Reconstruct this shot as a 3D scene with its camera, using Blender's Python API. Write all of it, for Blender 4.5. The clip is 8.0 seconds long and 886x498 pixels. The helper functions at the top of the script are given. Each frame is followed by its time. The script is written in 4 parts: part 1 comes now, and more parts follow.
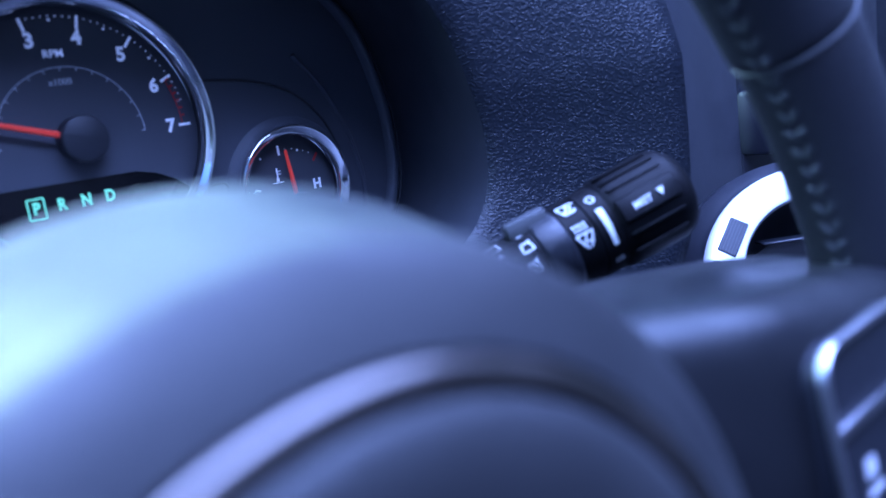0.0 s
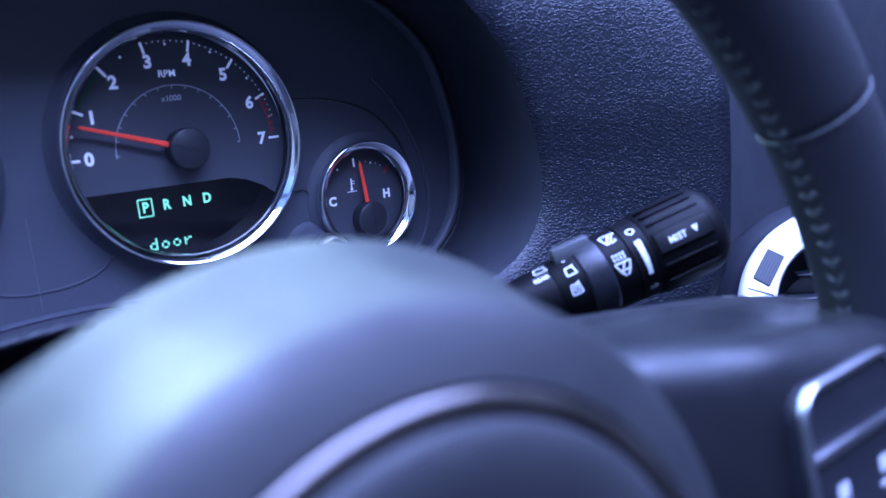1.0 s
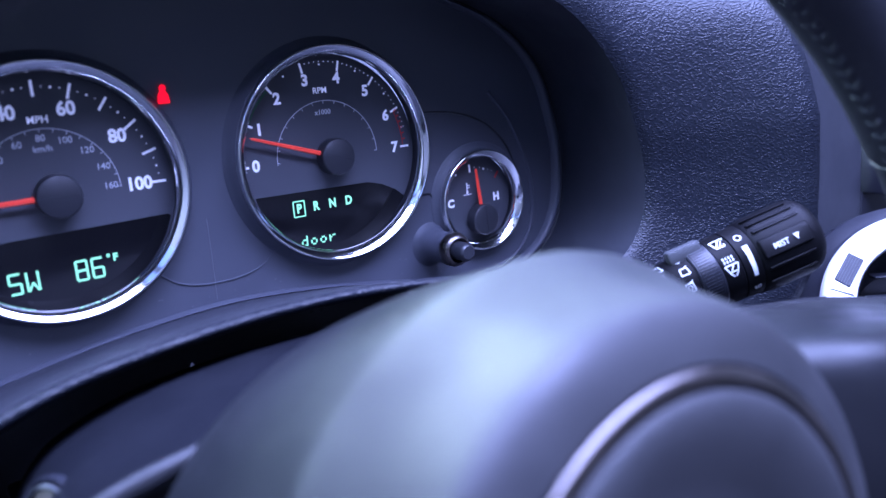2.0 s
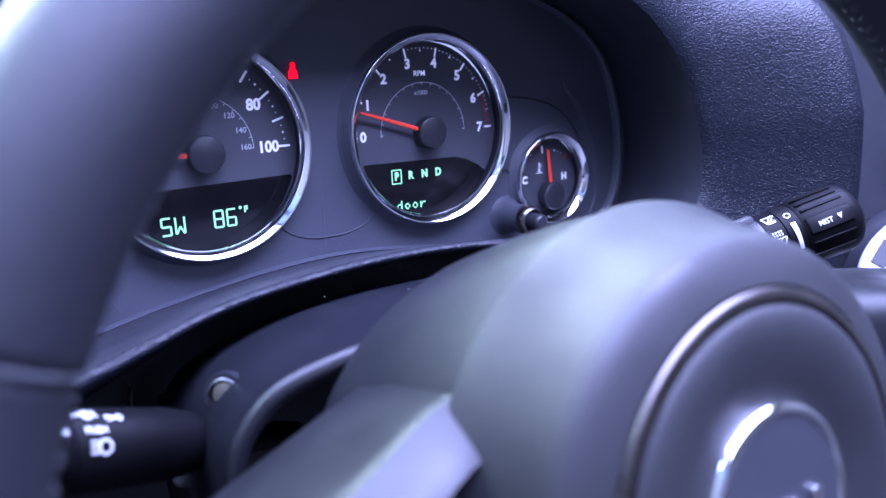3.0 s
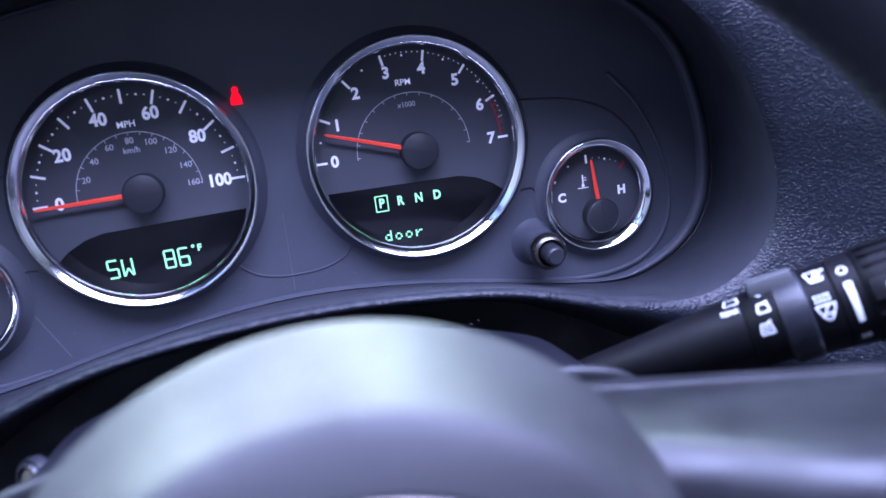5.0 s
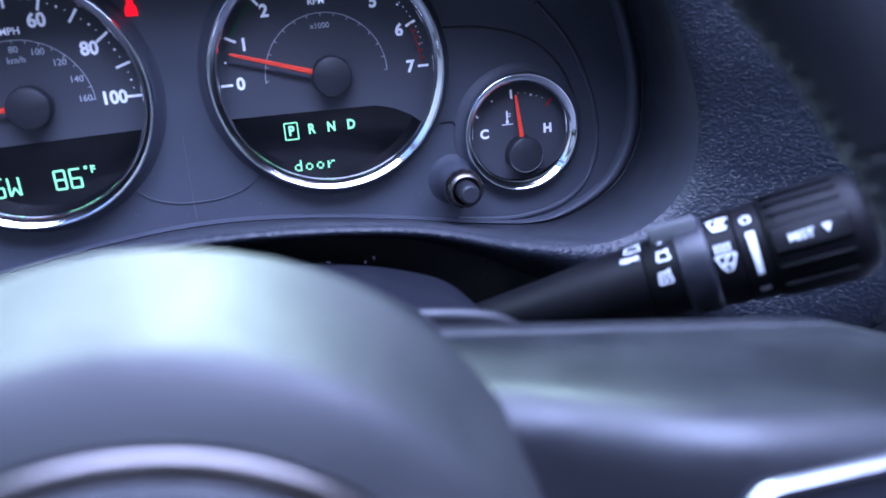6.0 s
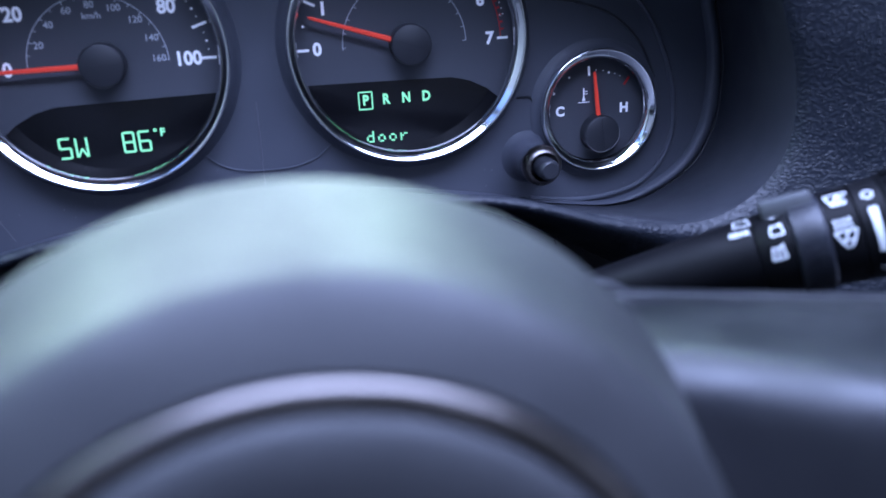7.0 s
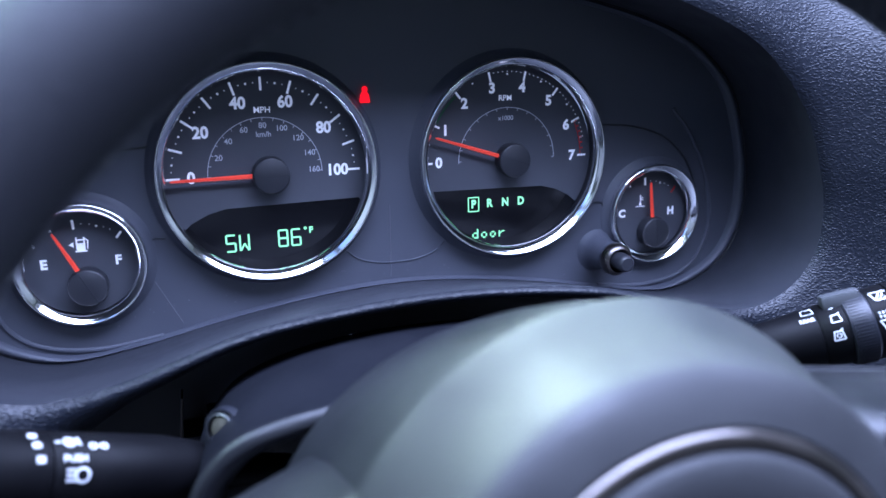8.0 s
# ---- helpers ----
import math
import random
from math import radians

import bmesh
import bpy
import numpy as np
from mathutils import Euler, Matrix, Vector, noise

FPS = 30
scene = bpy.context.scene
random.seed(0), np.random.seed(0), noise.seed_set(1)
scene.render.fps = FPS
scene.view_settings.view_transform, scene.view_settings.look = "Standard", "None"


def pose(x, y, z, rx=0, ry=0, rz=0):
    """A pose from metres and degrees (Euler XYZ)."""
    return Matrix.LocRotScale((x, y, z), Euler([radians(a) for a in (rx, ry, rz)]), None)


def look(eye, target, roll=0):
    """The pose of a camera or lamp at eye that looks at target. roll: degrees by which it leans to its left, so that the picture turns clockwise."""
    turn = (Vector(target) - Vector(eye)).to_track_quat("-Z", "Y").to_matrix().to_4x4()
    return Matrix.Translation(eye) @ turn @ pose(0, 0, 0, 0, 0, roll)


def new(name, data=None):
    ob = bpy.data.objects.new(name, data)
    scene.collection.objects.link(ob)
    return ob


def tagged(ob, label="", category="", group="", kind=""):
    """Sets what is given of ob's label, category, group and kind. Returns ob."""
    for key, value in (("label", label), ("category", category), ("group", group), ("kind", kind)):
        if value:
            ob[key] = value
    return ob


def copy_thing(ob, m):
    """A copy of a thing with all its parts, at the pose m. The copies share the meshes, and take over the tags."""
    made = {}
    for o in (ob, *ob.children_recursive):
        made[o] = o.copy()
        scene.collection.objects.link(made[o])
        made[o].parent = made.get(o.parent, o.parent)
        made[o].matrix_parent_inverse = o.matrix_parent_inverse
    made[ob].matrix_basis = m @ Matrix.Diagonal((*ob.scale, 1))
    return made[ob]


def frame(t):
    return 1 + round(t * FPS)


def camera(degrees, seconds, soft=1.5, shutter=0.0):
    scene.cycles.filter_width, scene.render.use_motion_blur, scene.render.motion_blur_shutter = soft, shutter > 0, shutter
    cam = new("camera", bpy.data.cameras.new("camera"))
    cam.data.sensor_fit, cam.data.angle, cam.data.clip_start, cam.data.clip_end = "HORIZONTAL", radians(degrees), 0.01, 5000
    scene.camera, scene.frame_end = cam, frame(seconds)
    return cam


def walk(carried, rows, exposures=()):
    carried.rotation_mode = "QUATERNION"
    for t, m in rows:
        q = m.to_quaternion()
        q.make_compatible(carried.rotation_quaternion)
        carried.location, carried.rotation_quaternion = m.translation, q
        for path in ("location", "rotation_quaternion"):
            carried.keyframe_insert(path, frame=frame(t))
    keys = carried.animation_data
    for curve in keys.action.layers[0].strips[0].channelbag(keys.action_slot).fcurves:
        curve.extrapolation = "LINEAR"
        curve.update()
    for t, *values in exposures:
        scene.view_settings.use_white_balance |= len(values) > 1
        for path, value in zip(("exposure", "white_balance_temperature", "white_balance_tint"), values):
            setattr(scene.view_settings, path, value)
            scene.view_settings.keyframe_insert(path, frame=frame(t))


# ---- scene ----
cam = camera(57.89, 8.0)
# seconds, eye (x, y, z), yaw, pitch, roll
ROWS = [
    (0, -0.0381, -0.3190, 0.7519, -40.62, -11.62, -8.04),
    (0.3, -0.0350, -0.3204, 0.7513, -38.51, -12.31, -7.01),
    (0.5, -0.0423, -0.3256, 0.7574, -38.23, -12.70, -6.07),
    (0.7, -0.0417, -0.3365, 0.7581, -36.93, -12.37, -5.78),
    (1, -0.0566, -0.3457, 0.7696, -36.29, -12.02, -5.29),
    (1.2, -0.0600, -0.3498, 0.7741, -35.17, -11.76, -5.35),
    (1.5, -0.0810, -0.3464, 0.7803, -34.37, -11.03, -5.21),
    (1.7, -0.0880, -0.3471, 0.7820, -34.33, -11.50, -5.25),
    (2, -0.1167, -0.3523, 0.7870, -34.48, -12.62, -4.75),
    (2.2, -0.1452, -0.3540, 0.7806, -35.13, -13.04, -4.44),
    (3.3, -0.1734, -0.3923, 0.7853, -31.90, -12.52, -2.64),
    (3.5, -0.1548, -0.3976, 0.7836, -30.96, -12.53, -3.91),
    (3.7, -0.1490, -0.3898, 0.7830, -30.78, -13.32, -3.31),
    (4, -0.1236, -0.3635, 0.7753, -26.21, -15.43, -4.51),
    (4.2, -0.1066, -0.3544, 0.7735, -22.78, -16.63, -5.62),
    (4.5, -0.0756, -0.3488, 0.7823, -15.13, -14.56, -7.04),
    (4.7, -0.0475, -0.3591, 0.7945, -12.42, -13.13, -7.78),
    (4.8, -0.0319, -0.3628, 0.7994, -11.50, -12.69, -8.09),
    (5, 0.0044, -0.3750, 0.7947, -9.90, -13.97, -7.65),
    (5.2, 0.0206, -0.3780, 0.7866, -13.48, -16.13, -6.32),
    (6.3, 0.0349, -0.3633, 0.7852, -10.44, -18.48, -4.15),
    (6.5, 0.0274, -0.3655, 0.7817, -10.30, -18.38, -3.70),
    (6.7, 0.0258, -0.3594, 0.7753, -10.49, -18.72, -3.57),
    (7, 0.0034, -0.3523, 0.7731, -11.38, -18.17, -3.12),
    (7.2, -0.0225, -0.3571, 0.7817, -10.43, -16.84, -3.25),
    (7.3, -0.0357, -0.3600, 0.7881, -11.12, -16.11, -2.73),
    (7.5, -0.0507, -0.3664, 0.8002, -11.90, -14.82, -1.90),
    (7.7, -0.0762, -0.3749, 0.8034, -15.05, -14.11, -1.26),
    (8, -0.1019, -0.3895, 0.8068, -18.21, -14.00, -0.96),
]
walk(cam, [(t, pose(x, y, z, 0, 0, yaw) @ pose(0, 0, 0, 90 + pitch) @ pose(0, 0, 0, 0, 0, roll)) for t, x, y, z, yaw, pitch, roll in ROWS],
     exposures=[(0.0, 1.2, 4200, 43), (1.0, 1.36, 4450, 47), (2.0, 1.72, 4760, 53), (3.5, 1.96, 5050, 55), (4.0, 1.76, 5000, 52), (4.5, 1.46, 5000, 50), (5.0, 1.84, 5150, 48), (6.5, 1.68, 4900, 35), (7.0, 1.38, 4980, 34), (7.5, 1.25, 5050, 31), (8.0, 1.76, 5120, 32)])
cam.data.dof.use_dof = True
cam.data.dof.focus_distance = 0.40
cam.data.dof.aperture_fstop = 7.0

# ---- light: open sky through the windscreen, added lamps overhead and at the left ----
world = bpy.data.worlds.new("sky")
scene.world = world
world.use_nodes = True
wn = world.node_tree
sky = wn.nodes.new("ShaderNodeTexSky")
sky.sky_type, sky.sun_disc = "NISHITA", False
sky.sun_elevation, sky.sun_rotation = radians(35), radians(-5)
sky.air_density, sky.dust_density, sky.ozone_density = 1.2, 1.5, 1.5
wn.links.new(sky.outputs[0], wn.nodes["Background"].inputs[0])
wn.nodes["Background"].inputs[1].default_value = 0.15
sun = new("sun", bpy.data.lights.new("sun", "SUN"))
sun.data.energy, sun.data.angle, sun.data.color = 1.2, radians(25), (1.0, 0.97, 0.93)
sun.matrix_world = look((-0.2, 2.4, 2.4), (0, 0, 0.7))
screen_light = new("windscreen_light", bpy.data.lights.new("windscreen_light", "AREA"))
screen_light.data.shape, screen_light.data.size, screen_light.data.size_y = "RECTANGLE", 0.94, 0.46
screen_light.data.energy, screen_light.data.color = 20.5, (0.71, 1.0, 0.58)
screen_light.matrix_world = look((-0.13, 0.36, 1.10), (-0.13, -0.30, 0.74))
# added fill lamp at an unseen opening, brightens the hub's left flank
side_light = new("side_fill_light", bpy.data.lights.new("side_fill_light", "AREA"))
side_light.data.shape, side_light.data.size, side_light.data.size_y = "RECTANGLE", 0.26, 0.24
side_light.data.energy, side_light.data.color = 1.7, (0.72, 1.0, 0.72)
side_light.matrix_world = look((-0.54, -0.11, 1.24), (0.1, -0.25, 0.80))
# added overhead fill lamp; the roof opening it sits in is assumed
overhead_fill = new("overhead_fill_light", bpy.data.lights.new("overhead_fill_light", "AREA"))
overhead_fill.data.shape, overhead_fill.data.size, overhead_fill.data.size_y = "RECTANGLE", 1.06, 0.84
overhead_fill.data.energy, overhead_fill.data.color = 17.8, (0.78, 0.88, 0.98)
overhead_fill.matrix_world = look((0.19, -0.39, 1.43), (0.19, -0.3901, 0.70))


# ---- materials ----
def material(name, colour, rough=0.5, metal=0.0, emit=0.0, emit_colour=None, grain=0.0, grain_scale=2500.0, stain=0.0, stain_scale=40.0, spec=0.5, coat=0.0):
    m = bpy.data.materials.new(name)
    m.use_nodes = True
    nt = m.node_tree
    b = nt.nodes["Principled BSDF"]
    b.inputs["Base Color"].default_value = (*colour, 1)
    b.inputs["Roughness"].default_value = rough
    b.inputs["Metallic"].default_value = metal
    b.inputs["Specular IOR Level"].default_value = spec
    b.inputs["Coat Weight"].default_value = coat
    if emit:
        b.inputs["Emission Color"].default_value = (*(emit_colour or colour), 1)
        b.inputs["Emission Strength"].default_value = emit
    if grain or stain:
        co = nt.nodes.new("ShaderNodeTexCoord")
    if stain:
        n = nt.nodes.new("ShaderNodeTexNoise")
        n.inputs["Scale"].default_value, n.inputs["Detail"].default_value = stain_scale, 6
        nt.links.new(co.outputs["Object"], n.inputs["Vector"])
        r = nt.nodes.new("ShaderNodeMapRange")
        r.inputs["From Min"].default_value, r.inputs["From Max"].default_value = 0.3, 0.7
        r.inputs["To Min"].default_value, r.inputs["To Max"].default_value = max(rough - stain, 0.03), min(rough + stain, 1)
        nt.links.new(n.outputs["Fac"], r.inputs["Value"])
        nt.links.new(r.outputs[0], b.inputs["Roughness"])
        mx = nt.nodes.new("ShaderNodeMix")
        mx.data_type = "RGBA"
        mx.inputs[6].default_value = (*[c * (1 - stain) for c in colour], 1)
        mx.inputs[7].default_value = (*[min(1, c * (1 + stain)) for c in colour], 1)
        nt.links.new(n.outputs["Fac"], mx.inputs[0])
        nt.links.new(mx.outputs[2], b.inputs["Base Color"])
    if grain:
        g = nt.nodes.new("ShaderNodeTexNoise")
        g.inputs["Scale"].default_value, g.inputs["Detail"].default_value = grain_scale, 3
        nt.links.new(co.outputs["Object"], g.inputs["Vector"])
        bp = nt.nodes.new("ShaderNodeBump")
        bp.inputs["Strength"].default_value, bp.inputs["Distance"].default_value = grain, 0.0004
        nt.links.new(g.outputs["Fac"], bp.inputs["Height"])
        nt.links.new(bp.outputs[0], b.inputs["Normal"])
    return m


def leather(name, colour, rough, cell, depth, stretch=(1, 1, 1)):
    m = material(name, colour, rough)
    nt = m.node_tree
    b = nt.nodes["Principled BSDF"]
    co = nt.nodes.new("ShaderNodeTexCoord")
    mp = nt.nodes.new("ShaderNodeMapping")
    mp.inputs["Scale"].default_value = stretch
    nt.links.new(co.outputs["Object"], mp.inputs["Vector"])
    wob = nt.nodes.new("ShaderNodeTexNoise")
    wob.inputs["Scale"].default_value = 1.6 / cell
    nt.links.new(mp.outputs[0], wob.inputs["Vector"])
    add = nt.nodes.new("ShaderNodeMix")
    add.data_type, add.blend_type = "RGBA", "LINEAR_LIGHT"
    add.inputs[0].default_value = cell * 0.9
    nt.links.new(mp.outputs[0], add.inputs[6])
    nt.links.new(wob.outputs["Color"], add.inputs[7])
    v = nt.nodes.new("ShaderNodeTexVoronoi")
    v.feature = "DISTANCE_TO_EDGE"
    v.inputs["Scale"].default_value = 1 / cell
    nt.links.new(add.outputs[2], v.inputs["Vector"])
    ramp = nt.nodes.new("ShaderNodeMapRange")
    ramp.interpolation_type = "SMOOTHSTEP"
    ramp.inputs["From Max"].default_value = 0.5
    nt.links.new(v.outputs["Distance"], ramp.inputs["Value"])
    fine = nt.nodes.new("ShaderNodeTexNoise")
    fine.inputs["Scale"].default_value, fine.inputs["Detail"].default_value = 5 / cell, 4
    nt.links.new(co.outputs["Object"], fine.inputs["Vector"])
    ma = nt.nodes.new("ShaderNodeMath")
    ma.operation = "MULTIPLY_ADD"
    ma.inputs[1].default_value = 0.03
    nt.links.new(fine.outputs["Fac"], ma.inputs[0])
    nt.links.new(ramp.outputs[0], ma.inputs[2])
    bp = nt.nodes.new("ShaderNodeBump")
    bp.inputs["Strength"].default_value, bp.inputs["Distance"].default_value = 1.0, depth
    nt.links.new(ma.outputs[0], bp.inputs["Height"])
    nt.links.new(bp.outputs[0], b.inputs["Normal"])
    rr = nt.nodes.new("ShaderNodeMapRange")
    rr.inputs["To Min"].default_value, rr.inputs["To Max"].default_value = min(1, rough + 0.2), rough
    nt.links.new(ramp.outputs[0], rr.inputs["Value"])
    nt.links.new(rr.outputs[0], b.inputs["Roughness"])
    return m


def pebbled(name, colour, rough, size, depth, stretch):
    """Moulded hide grain: rounded pebbles of uneven size with a finer grain on them."""
    m = material(name, colour, rough)
    nt = m.node_tree
    b = nt.nodes["Principled BSDF"]
    co = nt.nodes.new("ShaderNodeTexCoord")
    mp = nt.nodes.new("ShaderNodeMapping")
    mp.inputs["Scale"].default_value = stretch
    nt.links.new(co.outputs["Object"], mp.inputs["Vector"])
    sway = nt.nodes.new("ShaderNodeTexNoise")
    sway.inputs["Scale"].default_value, sway.inputs["Detail"].default_value = 0.45 / size, 1
    nt.links.new(mp.outputs[0], sway.inputs["Vector"])
    add = nt.nodes.new("ShaderNodeMix")
    add.data_type, add.blend_type = "RGBA", "LINEAR_LIGHT"
    add.inputs[0].default_value = size * 0.9
    nt.links.new(mp.outputs[0], add.inputs[6])
    nt.links.new(sway.outputs["Color"], add.inputs[7])
    v = nt.nodes.new("ShaderNodeTexVoronoi")
    v.feature = "SMOOTH_F1"
    v.inputs["Scale"].default_value, v.inputs["Smoothness"].default_value = 1 / size, 0.3
    nt.links.new(add.outputs[2], v.inputs["Vector"])
    dome = nt.nodes.new("ShaderNodeMapRange")
    dome.interpolation_type = "SMOOTHSTEP"
    dome.inputs["From Min"].default_value, dome.inputs["From Max"].default_value = 0.72, 0.10
    nt.links.new(v.outputs["Distance"], dome.inputs["Value"])
    fine = nt.nodes.new("ShaderNodeTexNoise")
    fine.inputs["Scale"].default_value, fine.inputs["Detail"].default_value = 3 / size, 3
    nt.links.new(co.outputs["Object"], fine.inputs["Vector"])
    ma = nt.nodes.new("ShaderNodeMath")
    ma.operation = "MULTIPLY_ADD"
    ma.inputs[1].default_value = 0.08
    nt.links.new(fine.outputs["Fac"], ma.inputs[0])
    nt.links.new(dome.outputs[0], ma.inputs[2])
    bp = nt.nodes.new("ShaderNodeBump")
    bp.inputs["Strength"].default_value, bp.inputs["Distance"].default_value = 1.0, depth
    nt.links.new(ma.outputs[0], bp.inputs["Height"])
    nt.links.new(bp.outputs[0], b.inputs["Normal"])
    wear = nt.nodes.new("ShaderNodeTexNoise")
    wear.inputs["Scale"].default_value, wear.inputs["Detail"].default_value = 22, 5
    nt.links.new(co.outputs["Object"], wear.inputs["Vector"])
    rr = nt.nodes.new("ShaderNodeMapRange")
    rr.inputs["From Min"].default_value, rr.inputs["From Max"].default_value = 0.3, 0.7
    rr.inputs["To Min"].default_value, rr.inputs["To Max"].default_value = rough - 0.04, rough + 0.06
    nt.links.new(wear.outputs["Fac"], rr.inputs["Value"])
    nt.links.new(rr.outputs[0], b.inputs["Roughness"])
    return m


PAD = pebbled("grained_dash_vinyl", (0.0062, 0.0078, 0.0125), 0.42, 0.00110, 0.00018, (0.60, 1, 1.1))
PAD.node_tree.nodes["Principled BSDF"].inputs["Specular IOR Level"].default_value = 0.32
RIM = leather("rim_leather", (0.0102, 0.0110, 0.0152), 0.36, 0.0011, 0.00008)
PANEL = material("cluster_panel_plastic", (0.054, 0.058, 0.074), 0.5, grain=0.25, grain_scale=3500, stain=0.12)
HOODW = material("hood_wall_plastic", (0.025, 0.027, 0.034), 0.5, grain=0.3, grain_scale=2500, stain=0.1)
DARK = material("black_plastic", (0.0130, 0.0140, 0.0193), 0.42, grain=0.2, grain_scale=2500, stain=0.15)
SHROUD = material("column_plastic", (0.009, 0.0095, 0.013), 0.48, grain=0.5, grain_scale=1800, stain=0.15, spec=0.06)
BACKM = material("rear_housing_plastic", (0.0090, 0.0098, 0.0125), 0.55, grain=0.4, grain_scale=1800, stain=0.12, stain_scale=30, spec=0.36)
HUBM = material("airbag_cover_vinyl", (0.0150, 0.0157, 0.0172), 0.60, grain=0.5, grain_scale=1500, stain=0.15, stain_scale=25, spec=0.5)
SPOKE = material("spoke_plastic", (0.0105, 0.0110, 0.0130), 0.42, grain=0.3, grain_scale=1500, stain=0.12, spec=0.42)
STALK = material("stalk_plastic", (0.0028, 0.0028, 0.0036), 0.52, grain=0.15, grain_scale=2500, stain=0.1, spec=0.10)
PALE = material("pale_line_and_lint", (0.13, 0.13, 0.15), 0.6)
LUGM = material("grey_lug_plastic", (0.050, 0.052, 0.056), 0.42, grain=0.3, stain=0.1)
CHROME = material("chrome", (0.90, 0.90, 0.91), 0.10, 1.0, stain=0.03, stain_scale=120)
RINGM = material("dull_silver_paint", (0.142, 0.128, 0.118), 0.34, grain=0.1, stain=0.12, metal=1.0)
SATIN = material("satin_silver", (0.40, 0.40, 0.43), 0.36, 1.0, stain=0.06, stain_scale=60)
VENTS = material("silver_paint", (0.78, 0.79, 0.82), 0.3, 0.2, stain=0.05)
DIAL = material("dial_face", (0.058, 0.061, 0.074), 0.6, grain=0.15, grain_scale=4000, stain=0.1)
# white and grey dial print carry a faint added glow to read brighter
MARK = material("white_print_glow", (0.88, 0.88, 0.90), 0.55, emit=0.07, emit_colour=(0.86, 0.95, 1.0))
GREYMARK = material("grey_print_glow", (0.46, 0.48, 0.54), 0.55, emit=0.02, emit_colour=(0.86, 0.95, 1.0))
REDMARK = material("red_print", (0.45, 0.02, 0.02), 0.5)
GREENMARK = material("green_print", (0.02, 0.10, 0.05), 0.5)
# pointer colour with a little glow added, though the needle is no lamp
NEEDLE = material("needle_orange_glow", (0.75, 0.06, 0.03), 0.4, emit=0.06, emit_colour=(1.0, 0.08, 0.03))
CAP = material("needle_cap", (0.020, 0.021, 0.026), 0.42, grain=0.15, stain=0.1)
LCD = material("lcd_glass", (0.006, 0.006, 0.007), 0.12, stain=0.05)
GREEN = material("lcd_green", (0.1, 0.3, 0.2), 0.5, emit=0.34, emit_colour=(0.34, 0.95, 0.36))
REDLAMP = material("red_lamp", (0.3, 0.0, 0.0), 0.5, emit=0.5, emit_colour=(1.0, 0.0, 0.0))
THREAD = material("thread", (0.045, 0.047, 0.052), 0.65, grain=0.4, grain_scale=4000, spec=0.3)
ICON = material("icon_print", (0.55, 0.56, 0.58), 0.5)
EMBLEM = material("emblem_face", (0.040, 0.042, 0.05), 0.35, grain=0.1, stain=0.1)
AMBERBIT = material("aged_cap", (0.07, 0.064, 0.048), 0.5, stain=0.2)
CARPET = material("carpet", (0.03, 0.03, 0.033), 0.95, grain=1.0, grain_scale=600, stain=0.2)
LINING = material("cabin_lining", (0.08, 0.08, 0.085), 0.8, grain=0.3, grain_scale=800, stain=0.15)
PAINT = material("grey_car_paint", (0.18, 0.19, 0.21), 0.25, coat=0.5, stain=0.05)
EARTH = material("asphalt", (0.055, 0.055, 0.055), 0.9, grain=1.0, grain_scale=150, stain=0.25, stain_scale=2.0)
OCHRE = material("ochre_render", (0.42, 0.27, 0.08), 0.8, grain=0.4, grain_scale=60, stain=0.25, stain_scale=3)


# ---- mesh helpers ----
def mesh_of(bm, name, mat, smooth=True, sharp=40):
    bmesh.ops.recalc_face_normals(bm, faces=bm.faces)
    me = bpy.data.meshes.new(name)
    bm.to_mesh(me)
    bm.free()
    me.materials.append(mat)
    if smooth:
        me.shade_smooth()
        me.set_sharp_from_angle(angle=radians(sharp))
    return me


def part(name, bm, mat, parent, label="", at=None, smooth=True, sharp=40):
    ob = new(name, mesh_of(bm, name, mat, smooth, sharp))
    ob.parent = parent
    if at is not None:
        ob.matrix_local = at
    if label:
        tagged(ob, label)
    return ob


def thing(name, at, label, category, group="", kind=""):
    ob = new(name)
    ob.empty_display_size = 0.02
    ob.matrix_world = at
    return tagged(ob, label, category, group, kind)


def lathe(profile, steps=96, close=False):
    """Turn (radius, height) pairs round z."""
    bm = bmesh.new()
    rings = []
    for r, h in profile:
        if r < 1e-6:
            rings.append([bm.verts.new((0, 0, h))])
        else:
            rings.append([bm.verts.new((r * math.cos(2 * math.pi * k / steps), r * math.sin(2 * math.pi * k / steps), h)) for k in range(steps)])
    if close:
        rings.append(rings[0])
    for a, b in zip(rings, rings[1:]):
        for k in range(steps):
            q = [a[k % len(a)], a[(k + 1) % len(a)], b[(k + 1) % len(b)], b[k % len(b)]]
            q = [v for n, v in enumerate(q) if v not in q[:n]]
            if len(q) > 2:
                bm.faces.new(q)
    return bm


def box(sx, sy, sz, bevel=0.0, seg=2):
    bm = bmesh.new()
    bmesh.ops.create_cube(bm, size=1)
    bmesh.ops.scale(bm, vec=(sx, sy, sz), verts=bm.verts)
    if bevel:
        bmesh.ops.bevel(bm, geom=bm.edges[:], offset=bevel, segments=seg, affect="EDGES", profile=0.5)
    return bm


def prism(outline, depth, bevel=0.0):
    """A flat outline in x, z with its front at y = 0, thickened to y = depth."""
    bm = bmesh.new()
    f = bm.faces.new([bm.verts.new((x, 0, z)) for x, z in outline])
    r = bmesh.ops.extrude_face_region(bm, geom=[f])
    bmesh.ops.translate(bm, vec=(0, depth, 0), verts=[v for v in r["geom"] if isinstance(v, bmesh.types.BMVert)])
    if bevel:
        bmesh.ops.bevel(bm, geom=bm.edges[:], offset=bevel, segments=2, affect="EDGES", profile=0.5)
    return bm


